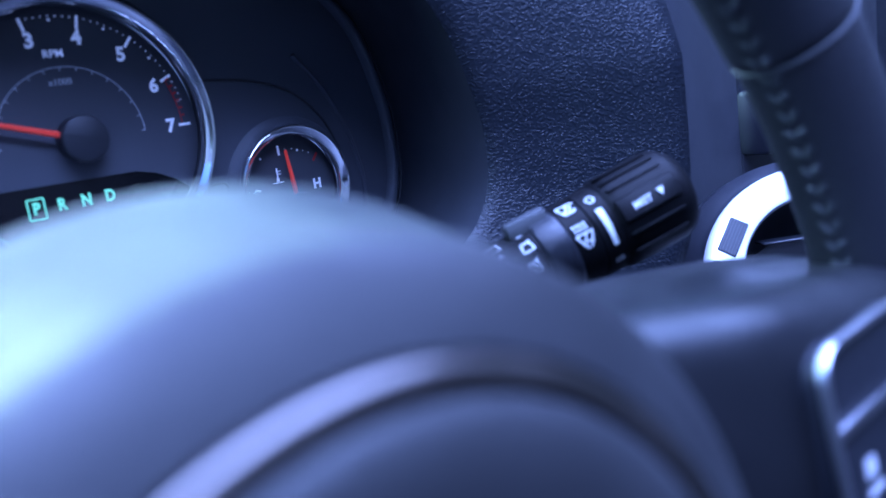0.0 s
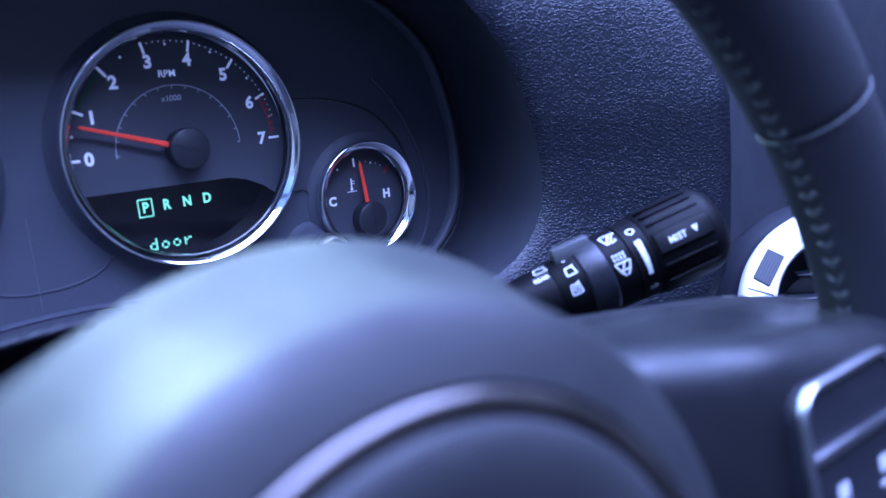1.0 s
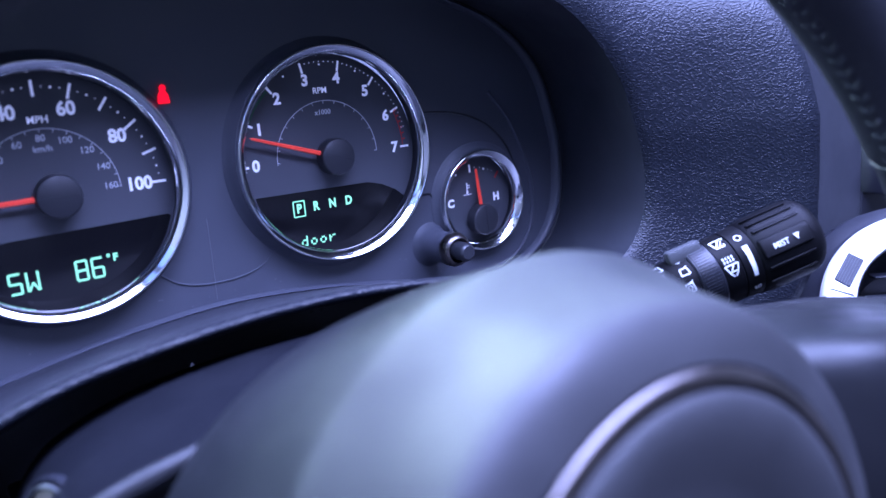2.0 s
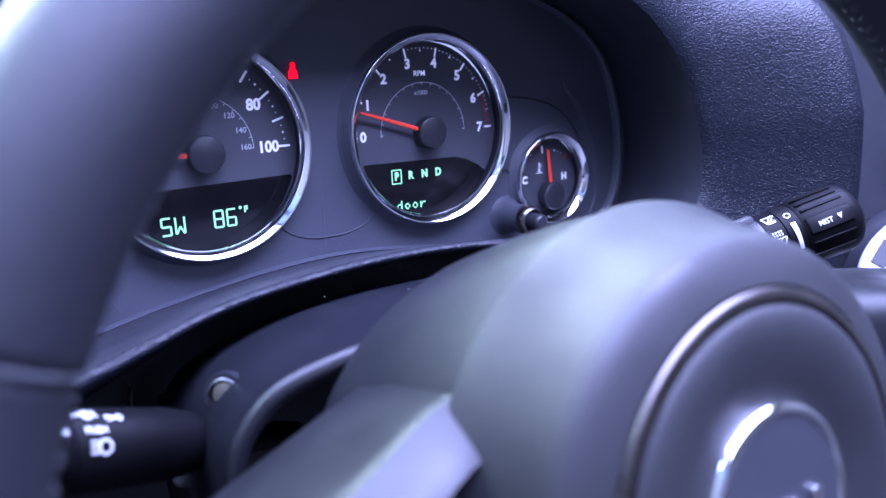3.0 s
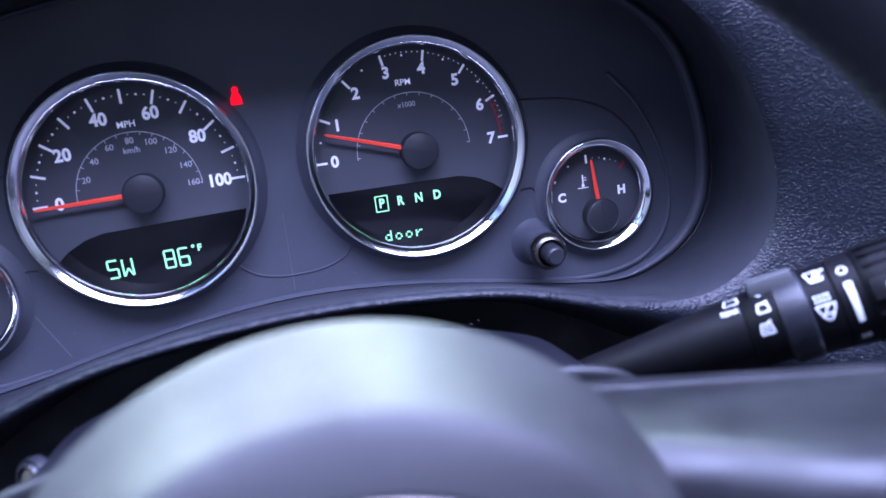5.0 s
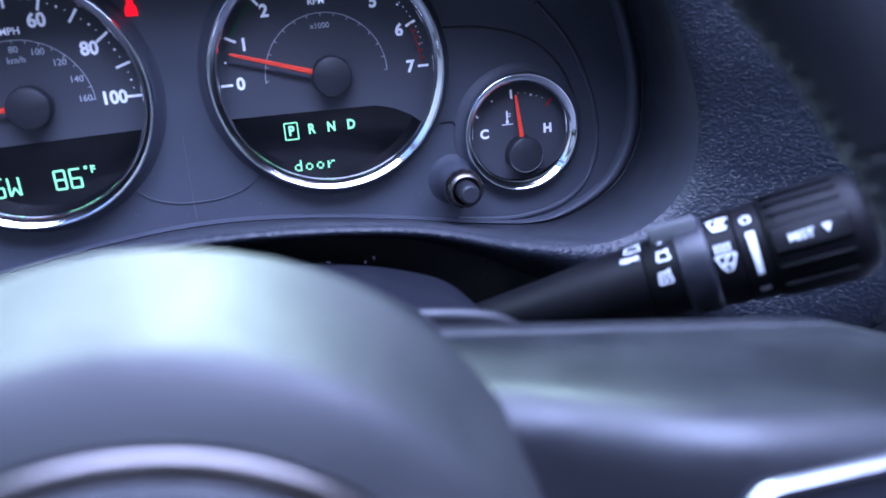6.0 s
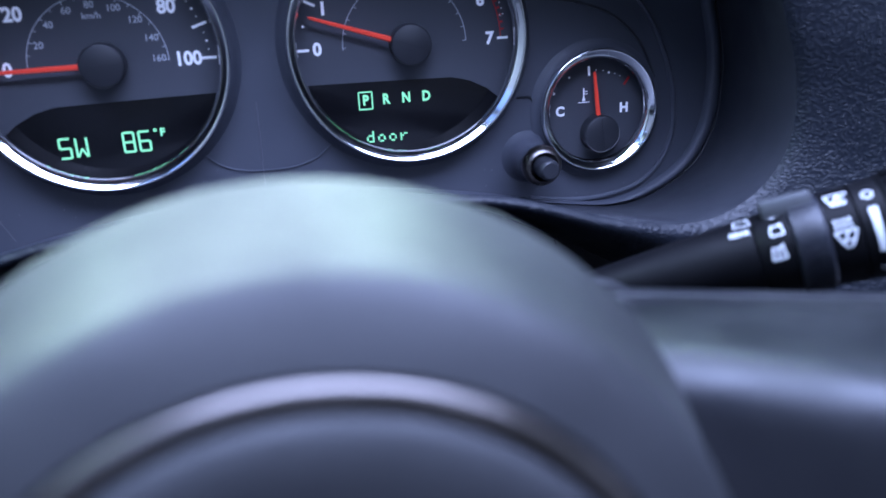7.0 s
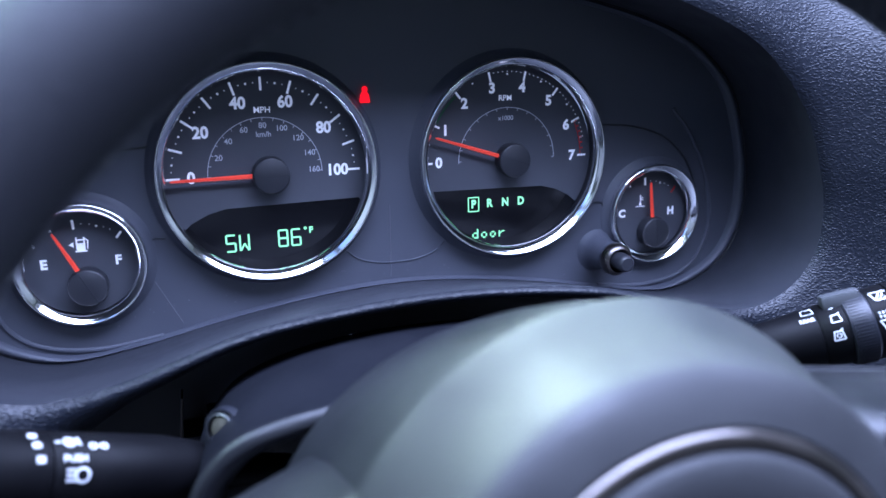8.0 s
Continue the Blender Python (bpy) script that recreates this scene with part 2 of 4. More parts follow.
def grid(rows, closed=False):
    """A skin over rows of points; closed joins each row's end to its start."""
    bm = bmesh.new()
    vs = [[bm.verts.new(p) for p in row] for row in rows]
    n = len(vs[0])
    for a, b in zip(vs, vs[1:]):
        for k in range(n if closed else n - 1):
            bm.faces.new((a[k], a[(k + 1) % n], b[(k + 1) % n], b[k]))
    return bm


def spline(points, per=8, closed=False):
    """A smooth line through a few points."""
    pts = [Vector(p) for p in points]
    n = len(pts)
    out = []
    for k in range(n if closed else n - 1):
        if closed:
            p0, p1, p2, p3 = (pts[(k + j) % n] for j in (-1, 0, 1, 2))
        else:
            p1, p2 = pts[k], pts[k + 1]
            p0 = pts[k - 1] if k else p1 * 2 - p2
            p3 = pts[k + 2] if k + 2 < n else p2 * 2 - p1
        for j in range(per):
            t = j / per
            out.append(0.5 * (2 * p1 + (p2 - p0) * t + (2 * p0 - 5 * p1 + 4 * p2 - p3) * t * t + (3 * p1 - p0 - 3 * p2 + p3) * t ** 3))
    if not closed:
        out.append(pts[-1])
    return out


def tube(line, radius, sides=10, cap=True):
    """A round rod along a line; radius may be a list."""
    bm = bmesh.new()
    rings = []
    line = [Vector(p) for p in line]
    side = Vector((0.123, 0.456, 0.88))
    for k, p in enumerate(line):
        d = (line[min(k + 1, len(line) - 1)] - line[max(k - 1, 0)]).normalized()
        u = d.cross(side).normalized()
        w = d.cross(u)
        r = radius[k] if isinstance(radius, (list, tuple)) else radius
        rings.append([bm.verts.new(p + r * (math.cos(a) * u + math.sin(a) * w)) for a in (2 * math.pi * j / sides for j in range(sides))])
    for a, b in zip(rings, rings[1:]):
        for j in range(sides):
            bm.faces.new((a[j], a[(j + 1) % sides], b[(j + 1) % sides], b[j]))
    if cap:
        bm.faces.new(rings[0][::-1])
        bm.faces.new(rings[-1])
    return bm


def merge(*bms):
    out = bms[0]
    for b in bms[1:]:
        me = bpy.data.meshes.new("join")
        b.to_mesh(me)
        b.free()
        out.from_mesh(me)
        bpy.data.meshes.remove(me)
    return out


def moved(bm, m):
    bm.transform(m)
    return bm


def lettering(text, size, extrude=0.00008, width=1.0, bold=0.0):
    """Raised letters as a bmesh in x, z, centred, facing -y."""
    cu = bpy.data.curves.new("letters", "FONT")
    cu.body, cu.size, cu.align_x, cu.align_y = text, size, "CENTER", "CENTER"
    cu.extrude, cu.offset, cu.resolution_u = extrude, bold, 3
    ob = bpy.data.objects.new("letters", cu)
    me = bpy.data.meshes.new_from_object(ob)
    bm = bmesh.new()
    bm.from_mesh(me)
    bpy.data.meshes.remove(me)
    bpy.data.objects.remove(ob)
    bpy.data.curves.remove(cu)
    bmesh.ops.scale(bm, vec=(width, 1, 1), verts=bm.verts)
    bm.transform(pose(0, 0, 0, 90, 0, 0))
    return bm


def bar(x, z, length, width, angle, y=0.0, depth=0.0001):
    """A short printed bar centred at x, z, turned by angle degrees."""
    bm = box(length, depth, width)
    return moved(bm, pose(x, y, z, 0, -angle, 0))


FACE_DRIVER = pose(0, 0, 0, 90, 0, 0)  # turns a lathe's height to -y
Z0 = 0.75  # height of the large dials' centres above the cabin floor
# ---- dashboard: hood round the cluster, grained pad ----
def contour(half):
    """A closed outline, mirrored in x, from top middle down the right side to bottom middle."""
    right = [Vector((x, 0, z)) for x, z in half]
    left = [Vector((-x, 0, z)) for x, z in half[1:-1]][::-1]
    return spline(right + left, 8, closed=True)


OPENING = contour([(0, 0.846), (0.06, 0.842), (0.105, 0.828), (0.152, 0.808), (0.182, 0.778), (0.196, 0.745), (0.200, 0.722), (0.196, 0.702), (0.182, 0.687), (0.160, 0.680), (0.128, 0.685), (0.085, 0.698), (0.042, 0.704), (0, 0.706)])
BACK = contour([(0, 0.840), (0.06, 0.838), (0.115, 0.829), (0.165, 0.812), (0.196, 0.786), (0.209, 0.752), (0.212, 0.725), (0.208, 0.700), (0.194, 0.681), (0.165, 0.669), (0.130, 0.672), (0.090, 0.680), (0.045, 0.687), (0, 0.690)])
NPT = len(OPENING)


# outer line of the pad: x, z and the share of its side, top and bottom sections
REACH = [(0, 0.880, 0, 1, 0), (0.10, 0.880, 0, 1, 0), (0.20, 0.890, 0.02, 0.98, 0), (0.252, 0.864, 0.22, 0.78, 0), (0.266, 0.812, 0.80, 0.20, 0), (0.267, 0.75, 1, 0, 0), (0.267, 0.71, 1, 0, 0), (0.262, 0.67, 1, 0, 0), (0.235, 0.63, 0.8, 0, 0.2), (0.165, 0.640, 0.2, 0, 0.8), (0.118, 0.662, 0, 0, 1), (0.080, 0.681, 0, 0, 1), (0.042, 0.688, 0, 0, 1), (0, 0.690, 0, 0, 1)]
SIDE = [(0, -0.078), (0.02, -0.0805), (0.06, -0.083), (0.22, -0.089), (0.48, -0.104), (0.72, -0.122), (0.87, -0.132), (0.95, -0.1345), (1.0, -0.130), (1.02, -0.120), (1.03, -0.08), (1.03, 0.02)]
TOP = [(0, -0.078), (0.05, -0.0790), (0.13, -0.0775), (0.24, -0.0715), (0.36, -0.0625), (0.50, -0.0500), (0.64, -0.034), (0.78, -0.012), (0.90, 0.03), (1.0, 0.10), (1.02, 0.20), (1.02, 0.32)]
BOTTOM = [(0, -0.078), (0.05, -0.0803), (0.11, -0.0812), (0.20, -0.0805), (0.32, -0.077), (0.46, -0.069), (0.60, -0.058), (0.73, -0.046), (0.85, -0.032), (0.94, -0.016), (1.0, 0.0), (1.05, 0.02)]


def reach_line(col):
    """One column of the outer line, mirrored and smoothed like the opening."""
    half = [(r[0], r[col]) for r in REACH]
    return contour(half)


OUTER, W_SIDE, W_TOP, W_LOW = (reach_line(c) for c in (1, 2, 3, 4))
dashboard = thing("dashboard", pose(0, 0, 0), "dark grained vinyl dashboard with a hooded instrument opening", "dashboard", kind="structure")
rows = []
for a, b, c in zip(SIDE, TOP, BOTTOM):
    row = []
    for k in range(NPT):
        ws, wt, wb = (max(0, w[k].z) for w in (W_SIDE, W_TOP, W_LOW))
        t_ = ws + wt + wb
        f_, y = (sum(w * q[n] for w, q in zip((ws, wt, wb), (a, b, c))) / t_ for n in (0, 1))
        p = OPENING[k].lerp(OUTER[k], f_)
        row.append((p.x, y, p.z))
    rows.append(row)
part("pad", grid(rows, True), PAD, dashboard, "soft grained dark vinyl pad with a rounded lip", sharp=80)
wall = []
for f_ in (0.0, 0.04, 0.08, 0.3, 0.55, 0.8, 1.0):
    y = -0.003 - 0.075 * f_
    wall.append([(BACK[k].x * (1 - f_) + OPENING[k].x * f_, y, BACK[k].z * (1 - f_) + OPENING[k].z * f_) for k in range(NPT)])
part("hood_wall", grid(wall, True), HOODW, dashboard, "smooth dark inner wall of the instrument hood", sharp=80)
# narrow trim step where the wall meets the cluster
step = []
for s_, y in ((1.0, -0.0045), (0.985, -0.0075), (0.975, -0.0085), (0.966, -0.0075), (0.962, -0.004)):
    step.append([(p.x * s_, y, 0.755 + (p.z - 0.755) * s_) for p in BACK])
part("trim_step", grid(step, True), PANEL, dashboard, "soft raised edge of the gauge mask", sharp=80)
part("seam", tube([(p.x * 0.999, -0.0052, 0.755 + (p.z - 0.755) * 0.999) for p in BACK] + [(BACK[0].x, -0.0052, BACK[0].z)], 0.0009, 6), DARK, dashboard, "dark seam round the gauge mask", sharp=80)

# ---- instrument cluster ----
cluster = thing("instrument_cluster", pose(0, 0, Z0), "four chrome-ringed gauges in a dark cluster, lit in green", "instrument cluster")
BIG, SMALL = 0.0625, 0.1485
GAUGES = [(-BIG, 0.0018, 0.0500), (BIG, 0.0018, 0.0500), (-SMALL, -0.034, 0.0268), (SMALL, -0.034, 0.0268)]
bm = bmesh.new()
edges = []


def loop(points):
    vs = [bm.verts.new(p) for p in points]
    edges.extend(bm.edges.new((a, b)) for a, b in zip(vs, vs[1:] + vs[:1]))


loop([(p.x * 0.995, -0.004, (p.z - 0.755) * 0.995 + 0.755 - Z0) for p in BACK])
for gx, gz, gr in GAUGES:
    loop([(gx + gr * math.cos(a), -0.004, gz + gr * math.sin(a)) for a in (2 * math.pi * k / 72 for k in range(72))])
bmesh.ops.triangle_fill(bm, use_beauty=True, use_dissolve=False, edges=edges)
panel = part("face_panel", bm, PANEL, cluster, "dark grey plastic mask round the gauges", smooth=False)
panel.modifiers.new("thick", "SOLIDIFY").thickness = 0.0015


def ring_profile(r, top):
    """Chrome ring of outer radius r with its crown at height top above the dial."""
    q = r - 0.0044
    return [(q - 0.0002, top - 0.0050), (q + 0.0002, top - 0.0030), (q + 0.0009, top - 0.0021), (q + 0.0019, top - 0.0013), (q + 0.0028, top - 0.0006), (q + 0.0034, top - 0.0001), (q + 0.0038, top), (r - 0.0002, top - 0.0008), (r, top - 0.0030), (r + 0.0001, 0.0035)]


def polar(r, deg):
    return r * math.cos(radians(deg)), r * math.sin(radians(deg))


def ticks(items):
    """Bars from (inner radius, outer radius, degrees, width)."""
    out = bmesh.new()
    for r0, r1, a, w in items:
        x, z = polar((r0 + r1) / 2, a)
        out = merge(out, bar(x, z, r1 - r0, w, a))
    return out


def ring_icon(r, w, n=20):
    b = bmesh.new()
    rs = [[b.verts.new((q * math.cos(2 * math.pi * k / n), -0.00006, q * math.sin(2 * math.pi * k / n))) for k in range(n)] for q in (r - w, r)]
    for k in range(n):
        b.faces.new((rs[0][k], rs[0][(k + 1) % n], rs[1][(k + 1) % n], rs[1][k]))
    return b


UPRIGHT = FACE_DRIVER.inverted()  # back to the cluster's axes under a dial


def tick_parts(face, items, mat=MARK, px=0.0, pz=0.0):
    """Each long mark is a part of its own; alike ones share a mesh."""
    made = {}
    for r0, r1, a, w in items:
        x, z = polar((r0 + r1) / 2, a)
        key = (round(r1 - r0, 5), w)
        m = UPRIGHT @ pose(px + x, -0.0002, pz + z, 0, -a, 0)
        if key in made:
            o = new("tick_mark", made[key])
            o.parent = face
            o.matrix_local = m
        else:
            made[key] = part("tick_mark", box(r1 - r0, 0.0001, w), mat, face, "", m, False).data


def arc(r, a0, a1, w, steps=48, y=0.0):
    bm = bmesh.new()
    pts = [polar(1, a0 + (a1 - a0) * k / steps) for k in range(steps + 1)]
    rings = [[bm.verts.new((x * q, y + dy, z * q)) for x, z in pts] for q, dy in ((r - w / 2, 0), (r - w / 2, -0.0001), (r + w / 2, -0.0001), (r + w / 2, 0))]
    for a, b in zip(rings, rings[1:]):
        for k in range(steps):
            bm.faces.new((a[k], a[k + 1], b[k + 1], b[k]))
    return bm


def dial(name, gx, gz, r, label):
    """A dial face with its chrome ring; z forward of the face is -y."""
    face = part(name, lathe([(0, 0), (r, 0), (r, -0.002), (0, -0.002)], 96), DIAL, cluster, label, pose(gx, 0, gz) @ FACE_DRIVER)
    return face




def on(face, name, bm, mat, label="", y=0.0, sharp=40, smooth=True):
    return part(name, bm, mat, face, label, UPRIGHT @ pose(0, -0.0002 + y, 0), smooth, sharp)


def needle(face, length, angle, px=0.0, pz=0.0, cap=0.0088):
    """A tapered pointer and its round cap, turned to angle degrees."""
    b = bmesh.new()
    prof = [(0.004, 0.0012), (length * 0.5, 0.0010), (length * 0.97, 0.0006), (length, 0.0002)]
    low, high = [], []
    for x, w in prof:
        low.append([b.verts.new((x, -0.0042, -w)), b.verts.new((x, -0.0042, w))])
        high.append([b.verts.new((x, -0.0052, -w * 0.6)), b.verts.new((x, -0.0052, w * 0.6))])
    for k in range(len(prof) - 1):
        for u, v in ((high, high), (low, low)):
            b.faces.new((u[k][0], u[k + 1][0], u[k + 1][1], u[k][1]))
        b.faces.new((low[k][0], low[k + 1][0], high[k + 1][0], high[k][0]))
        b.faces.new((low[k][1], low[k + 1][1], high[k + 1][1], high[k][1]))
    b.faces.new((low[0][0], low[0][1], high[0][1], high[0][0]))
    b.faces.new((low[-1][0], low[-1][1], high[-1][1], high[-1][0]))
    moved(b, pose(px, 0, pz, 0, -angle, 0))
    on(face, "needle", b, NEEDLE, "orange-red pointer needle", sharp=20)
    c = lathe([(0, 0.0080), (cap * 0.90, 0.0080), (cap * 0.97, 0.0076), (cap, 0.0068), (cap, 0.0010), (0, 0.0010)], 48)
    moved(c, pose(px, 0, pz) @ FACE_DRIVER)
    on(face, "needle_cap", c, CAP, "round black needle cap")
    slot = box(cap * 1.86, 0.0002, 0.00030)
    moved(slot, pose(px, -0.0081, pz, 0, -angle, 0) @ pose(0, 0, 0))
    on(face, "cap_groove", slot, DARK)


def numeral(face, text, r, a, size, mat=MARK, bold=0.00028, dx=0.0, dz=0.0, width=1.0):
    x, z = polar(r, a)
    on(face, "numeral", moved(lettering(text, size, width=width, bold=bold), pose(x + dx, 0, z + dz)), mat)


def lcd_window(face, r, side):
    """Black screen across the lower dial; its outer top corner slopes down on the given side."""
    pts = []
    a0, a1 = -19, -161
    for k in range(33):
        a = radians(a0 + (a1 - a0) * k / 32)
        pts.append(((r - 0.0008) * math.cos(a), (r - 0.0008) * math.sin(a)))
    top = [(-0.043, -0.0275), (-0.036, -0.0215), (-0.028, -0.0175), (-0.020, -0.0155), (0.010, -0.0150), (0.0445, -0.0145)]
    low = [(x, z) for x, z in pts if not (x < -0.030 and z > -0.030)]
    out = low + top
    if side > 0:
        out = [(-x, z) for x, z in out]
    return prism(out, 0.0003)


speedo = dial("speedometer", -BIG, 0, 0.0490, "dark speedometer face with white numerals, needle at zero")
tacho = dial("tachometer", BIG, 0, 0.0490, "dark tachometer face with white numerals, needle near one")
fuel = dial("fuel_gauge", -SMALL, -0.036, 0.0262, "small dark fuel gauge, needle near empty")
temp = dial("temperature_gauge", SMALL, -0.036, 0.0262, "small dark engine temperature gauge, needle at middle")
for face, r, top_, ox, oz in ((speedo, 0.0512, 0.0148, 0.0005, 0.0020), (tacho, 0.0510, 0.0137, 0.0, 0.0018), (fuel, 0.0280, 0.0128, 0.0012, 0.0020), (temp, 0.0277, 0.0108, 0.0002, 0.0016)):
    at = pose(ox, oz, 0)
    part("bezel_ring", lathe(ring_profile(r, top_), 128), CHROME, face, "polished chrome bezel ring", at, sharp=80)
    part("ring_wall", lathe([(r - 0.0018, -0.001), (r - 0.0024, 0.003), (r - 0.0046, top_ - 0.0050), (r - 0.0040, top_ - 0.0048)], 96), DARK, face, "dark inner wall of the gauge well", at, sharp=80)
    part("ring_collar", lathe([(r + 0.0001, top_ - 0.0034), (r + 0.0008, top_ - 0.0040), (r + 0.0018, top_ * 0.45), (r + 0.0032, 0.0050), (r + 0.0042, 0.0038)], 96), PANEL, face, at=at, sharp=80)

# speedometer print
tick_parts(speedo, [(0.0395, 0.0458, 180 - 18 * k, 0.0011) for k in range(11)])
dots = []
for k in range(10):
    for q, w in ((0.25, 0.0005), (0.5, 0.0009), (0.75, 0.0005)):
        dots.append((0.0432 - w / 2, 0.0432 + w / 2, 180 - 18 * (k + q), w))
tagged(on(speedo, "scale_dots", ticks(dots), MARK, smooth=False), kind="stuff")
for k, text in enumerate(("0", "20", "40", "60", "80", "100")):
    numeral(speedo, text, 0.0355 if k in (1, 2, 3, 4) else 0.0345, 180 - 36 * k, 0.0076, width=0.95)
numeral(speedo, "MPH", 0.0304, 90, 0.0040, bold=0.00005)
on(speedo, "inner_scale", merge(arc(0.0270, 0, 180, 0.0003), ticks([(0.0256, 0.0270, 180 - 1.8 * 0.6214 * v, 0.0003) for v in range(0, 161, 10)])), GREYMARK, smooth=False)
for v in range(20, 161, 20):
    numeral(speedo, str(v), 0.0232, 180 - 1.8 * 0.6214 * v + (4 if v == 160 else 0), 0.0038, GREYMARK, 0.00003, dz=-0.001 if v == 160 else 0)
numeral(speedo, "km/h", 0.0190, 90, 0.0036, GREYMARK, 0.00002)
needle(speedo, 0.0460, 180.5, 0.0018)
screen = on(speedo, "lcd_screen", lcd_window(speedo, 0.0488, -1), LCD, "black display window", y=0.0, smooth=False)

# tachometer print
A7 = 180 / 7
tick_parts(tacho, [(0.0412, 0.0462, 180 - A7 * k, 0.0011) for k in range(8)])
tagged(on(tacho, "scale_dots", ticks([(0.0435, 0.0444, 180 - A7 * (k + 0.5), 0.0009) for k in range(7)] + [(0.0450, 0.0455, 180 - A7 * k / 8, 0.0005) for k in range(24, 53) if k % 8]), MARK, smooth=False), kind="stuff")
on(tacho, "red_zone", merge(arc(0.0428, 1, 25, 0.0004), ticks([(0.0432, 0.0446, 25 - 4 * k, 0.0008) for k in range(6)])), REDMARK, smooth=False)
on(tacho, "green_zone", arc(0.0438, 130, 152, 0.0012), GREENMARK, smooth=False)
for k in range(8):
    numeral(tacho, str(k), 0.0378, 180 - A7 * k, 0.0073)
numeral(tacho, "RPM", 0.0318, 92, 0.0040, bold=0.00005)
numeral(tacho, "x1000", 0.0215, 92, 0.0034, GREYMARK, 0.00003)
on(tacho, "inner_scale", merge(arc(0.0270, 0, 182, 0.0003), ticks([(0.0256, 0.0270, 180 - A7 * k / 2, 0.0003) for k in range(15)])), GREYMARK, smooth=False)
needle(tacho, 0.0445, 162.3, 0.0016)
screen2 = on(tacho, "lcd_screen", lcd_window(tacho, 0.0488, 1), LCD, "black display window", y=0.0, smooth=False)


# segment displays
SEG = {"S": "afgcd", "W": "", "8": "abcdefg", "6": "acdefg", "P": "abefg"}


def segments(keys, w, h, t):
    out = bmesh.new()
    spots = {"a": (0, h / 2, w, 0), "d": (0, -h / 2, w, 0), "g": (0, 0, w, 0), "f": (-w / 2, h / 4, h / 2, 90), "b": (w / 2, h / 4, h / 2, 90), "e": (-w / 2, -h / 4, h / 2, 90), "c": (w / 2, -h / 4, h / 2, 90)}
    for k in keys:
        x, z, length, a = spots[k]
        out = merge(out, bar(x, z, length - t * 0.15, t, a))
    return out


def glow(face, bm, x, z):
    on(face, "lit_character", moved(bm, pose(x, -0.0004, z)), GREEN, smooth=False)


glow(speedo, segments("afgcd", 0.0042, 0.0080, 0.0009), -0.0190, -0.0325)
glow(speedo, merge(segments("fbec", 0.0042, 0.0080, 0.0009), bar(-0.0009, -0.0022, 0.0040, 0.0008, 62), bar(0.0009, -0.0022, 0.0040, 0.0008, -62)), -0.0126, -0.0325)
glow(speedo, segments("abcdefg", 0.0042, 0.0080, 0.0009), 0.0060, -0.0320)
glow(speedo, segments("acdefg", 0.0042, 0.0080, 0.0009), 0.0123, -0.0320)
glow(speedo, merge(moved(lettering("F", 0.0042, bold=0.00018), pose(0.0016, 0, -0.0002)), moved(ring_icon(0.0008, 0.0005, 12), pose(-0.0012, 0, 0.0010))), 0.0182, -0.0288)
for k, ch in enumerate("PRND"):
    glow(tacho, lettering(ch, 0.0060, bold=0.00022, width=0.85), -0.0191 + 0.0090 * k, -0.0228)
boxed = merge(bar(0, 0.0037, 0.0058, 0.00055, 0), bar(0, -0.0037, 0.0058, 0.00055, 0), bar(-0.0029, 0, 0.0074, 0.00055, 90), bar(0.0029, 0, 0.0074, 0.00055, 90))
glow(tacho, boxed, -0.0191, -0.0228)


def dotted(pattern, pitch):
    out = bmesh.new()
    for j, line in enumerate(pattern):
        for k, ch in enumerate(line):
            if ch == "x":
                out = merge(out, bar((k - 1.5) * pitch, (3 - j) * pitch, pitch * 0.9, pitch * 0.9, 0))
    return out


LETTER = {"d": ("...x", "...x", ".xxx", "x..x", "x..x", ".xxx"), "o": ("....", "....", ".xx.", "x..x", "x..x", ".xx."), "r": ("....", "....", "x.xx", "xx..", "x...", "x...")}
for k, ch in enumerate("door"):
    glow(tacho, dotted(LETTER[ch], 0.00085), -0.0182 + 0.0050 * k, -0.0392)


# small gauges
def small_gauge(face, low, high, point, red):
    pv = -0.0098
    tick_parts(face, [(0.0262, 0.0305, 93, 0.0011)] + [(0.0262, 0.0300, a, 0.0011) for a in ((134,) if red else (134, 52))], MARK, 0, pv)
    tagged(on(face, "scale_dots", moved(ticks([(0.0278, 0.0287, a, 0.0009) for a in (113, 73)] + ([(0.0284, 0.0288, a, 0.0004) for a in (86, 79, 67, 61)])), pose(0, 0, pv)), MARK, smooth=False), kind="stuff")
    if red:
        on(face, "hot_mark", moved(ticks([(0.0262, 0.0305, 53, 0.0011)]), pose(0, 0, pv)), REDMARK, smooth=False)
    numeral(face, low, 0, 0, 0.0060, dx=-0.0156, dz=0.0008)
    numeral(face, high, 0, 0, 0.0060, dx=0.0160, dz=0.0004)
    needle(face, 0.0285, point, 0.0024, pv, 0.0086)


small_gauge(fuel, "E", "F", 116, False)
small_gauge(temp, "C", "H", 96, True)
pump = merge(bar(0, 0.0018, 0.0030, 0.0006, 0), bar(0, 0.0002, 0.0030, 0.0005, 0), bar(0, -0.0014, 0.0032, 0.0026, 0), bar(-0.0014, 0.0004, 0.0050, 0.0006, 90), bar(0.0014, 0.0004, 0.0050, 0.0006, 90), bar(0, -0.0028, 0.0044, 0.0006, 0), bar(0.0026, -0.0002, 0.0036, 0.0005, 84), bar(0.0020, 0.0020, 0.0018, 0.0005, -40), moved(prism([(-0.0044, 0), (-0.0026, 0.0011), (-0.0026, -0.0011)], 0.0001), pose(0, 0, 0)))
bmesh.ops.scale(pump, vec=(1.15, 1, 1.15), verts=pump.verts)
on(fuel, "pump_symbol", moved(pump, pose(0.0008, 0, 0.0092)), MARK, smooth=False)
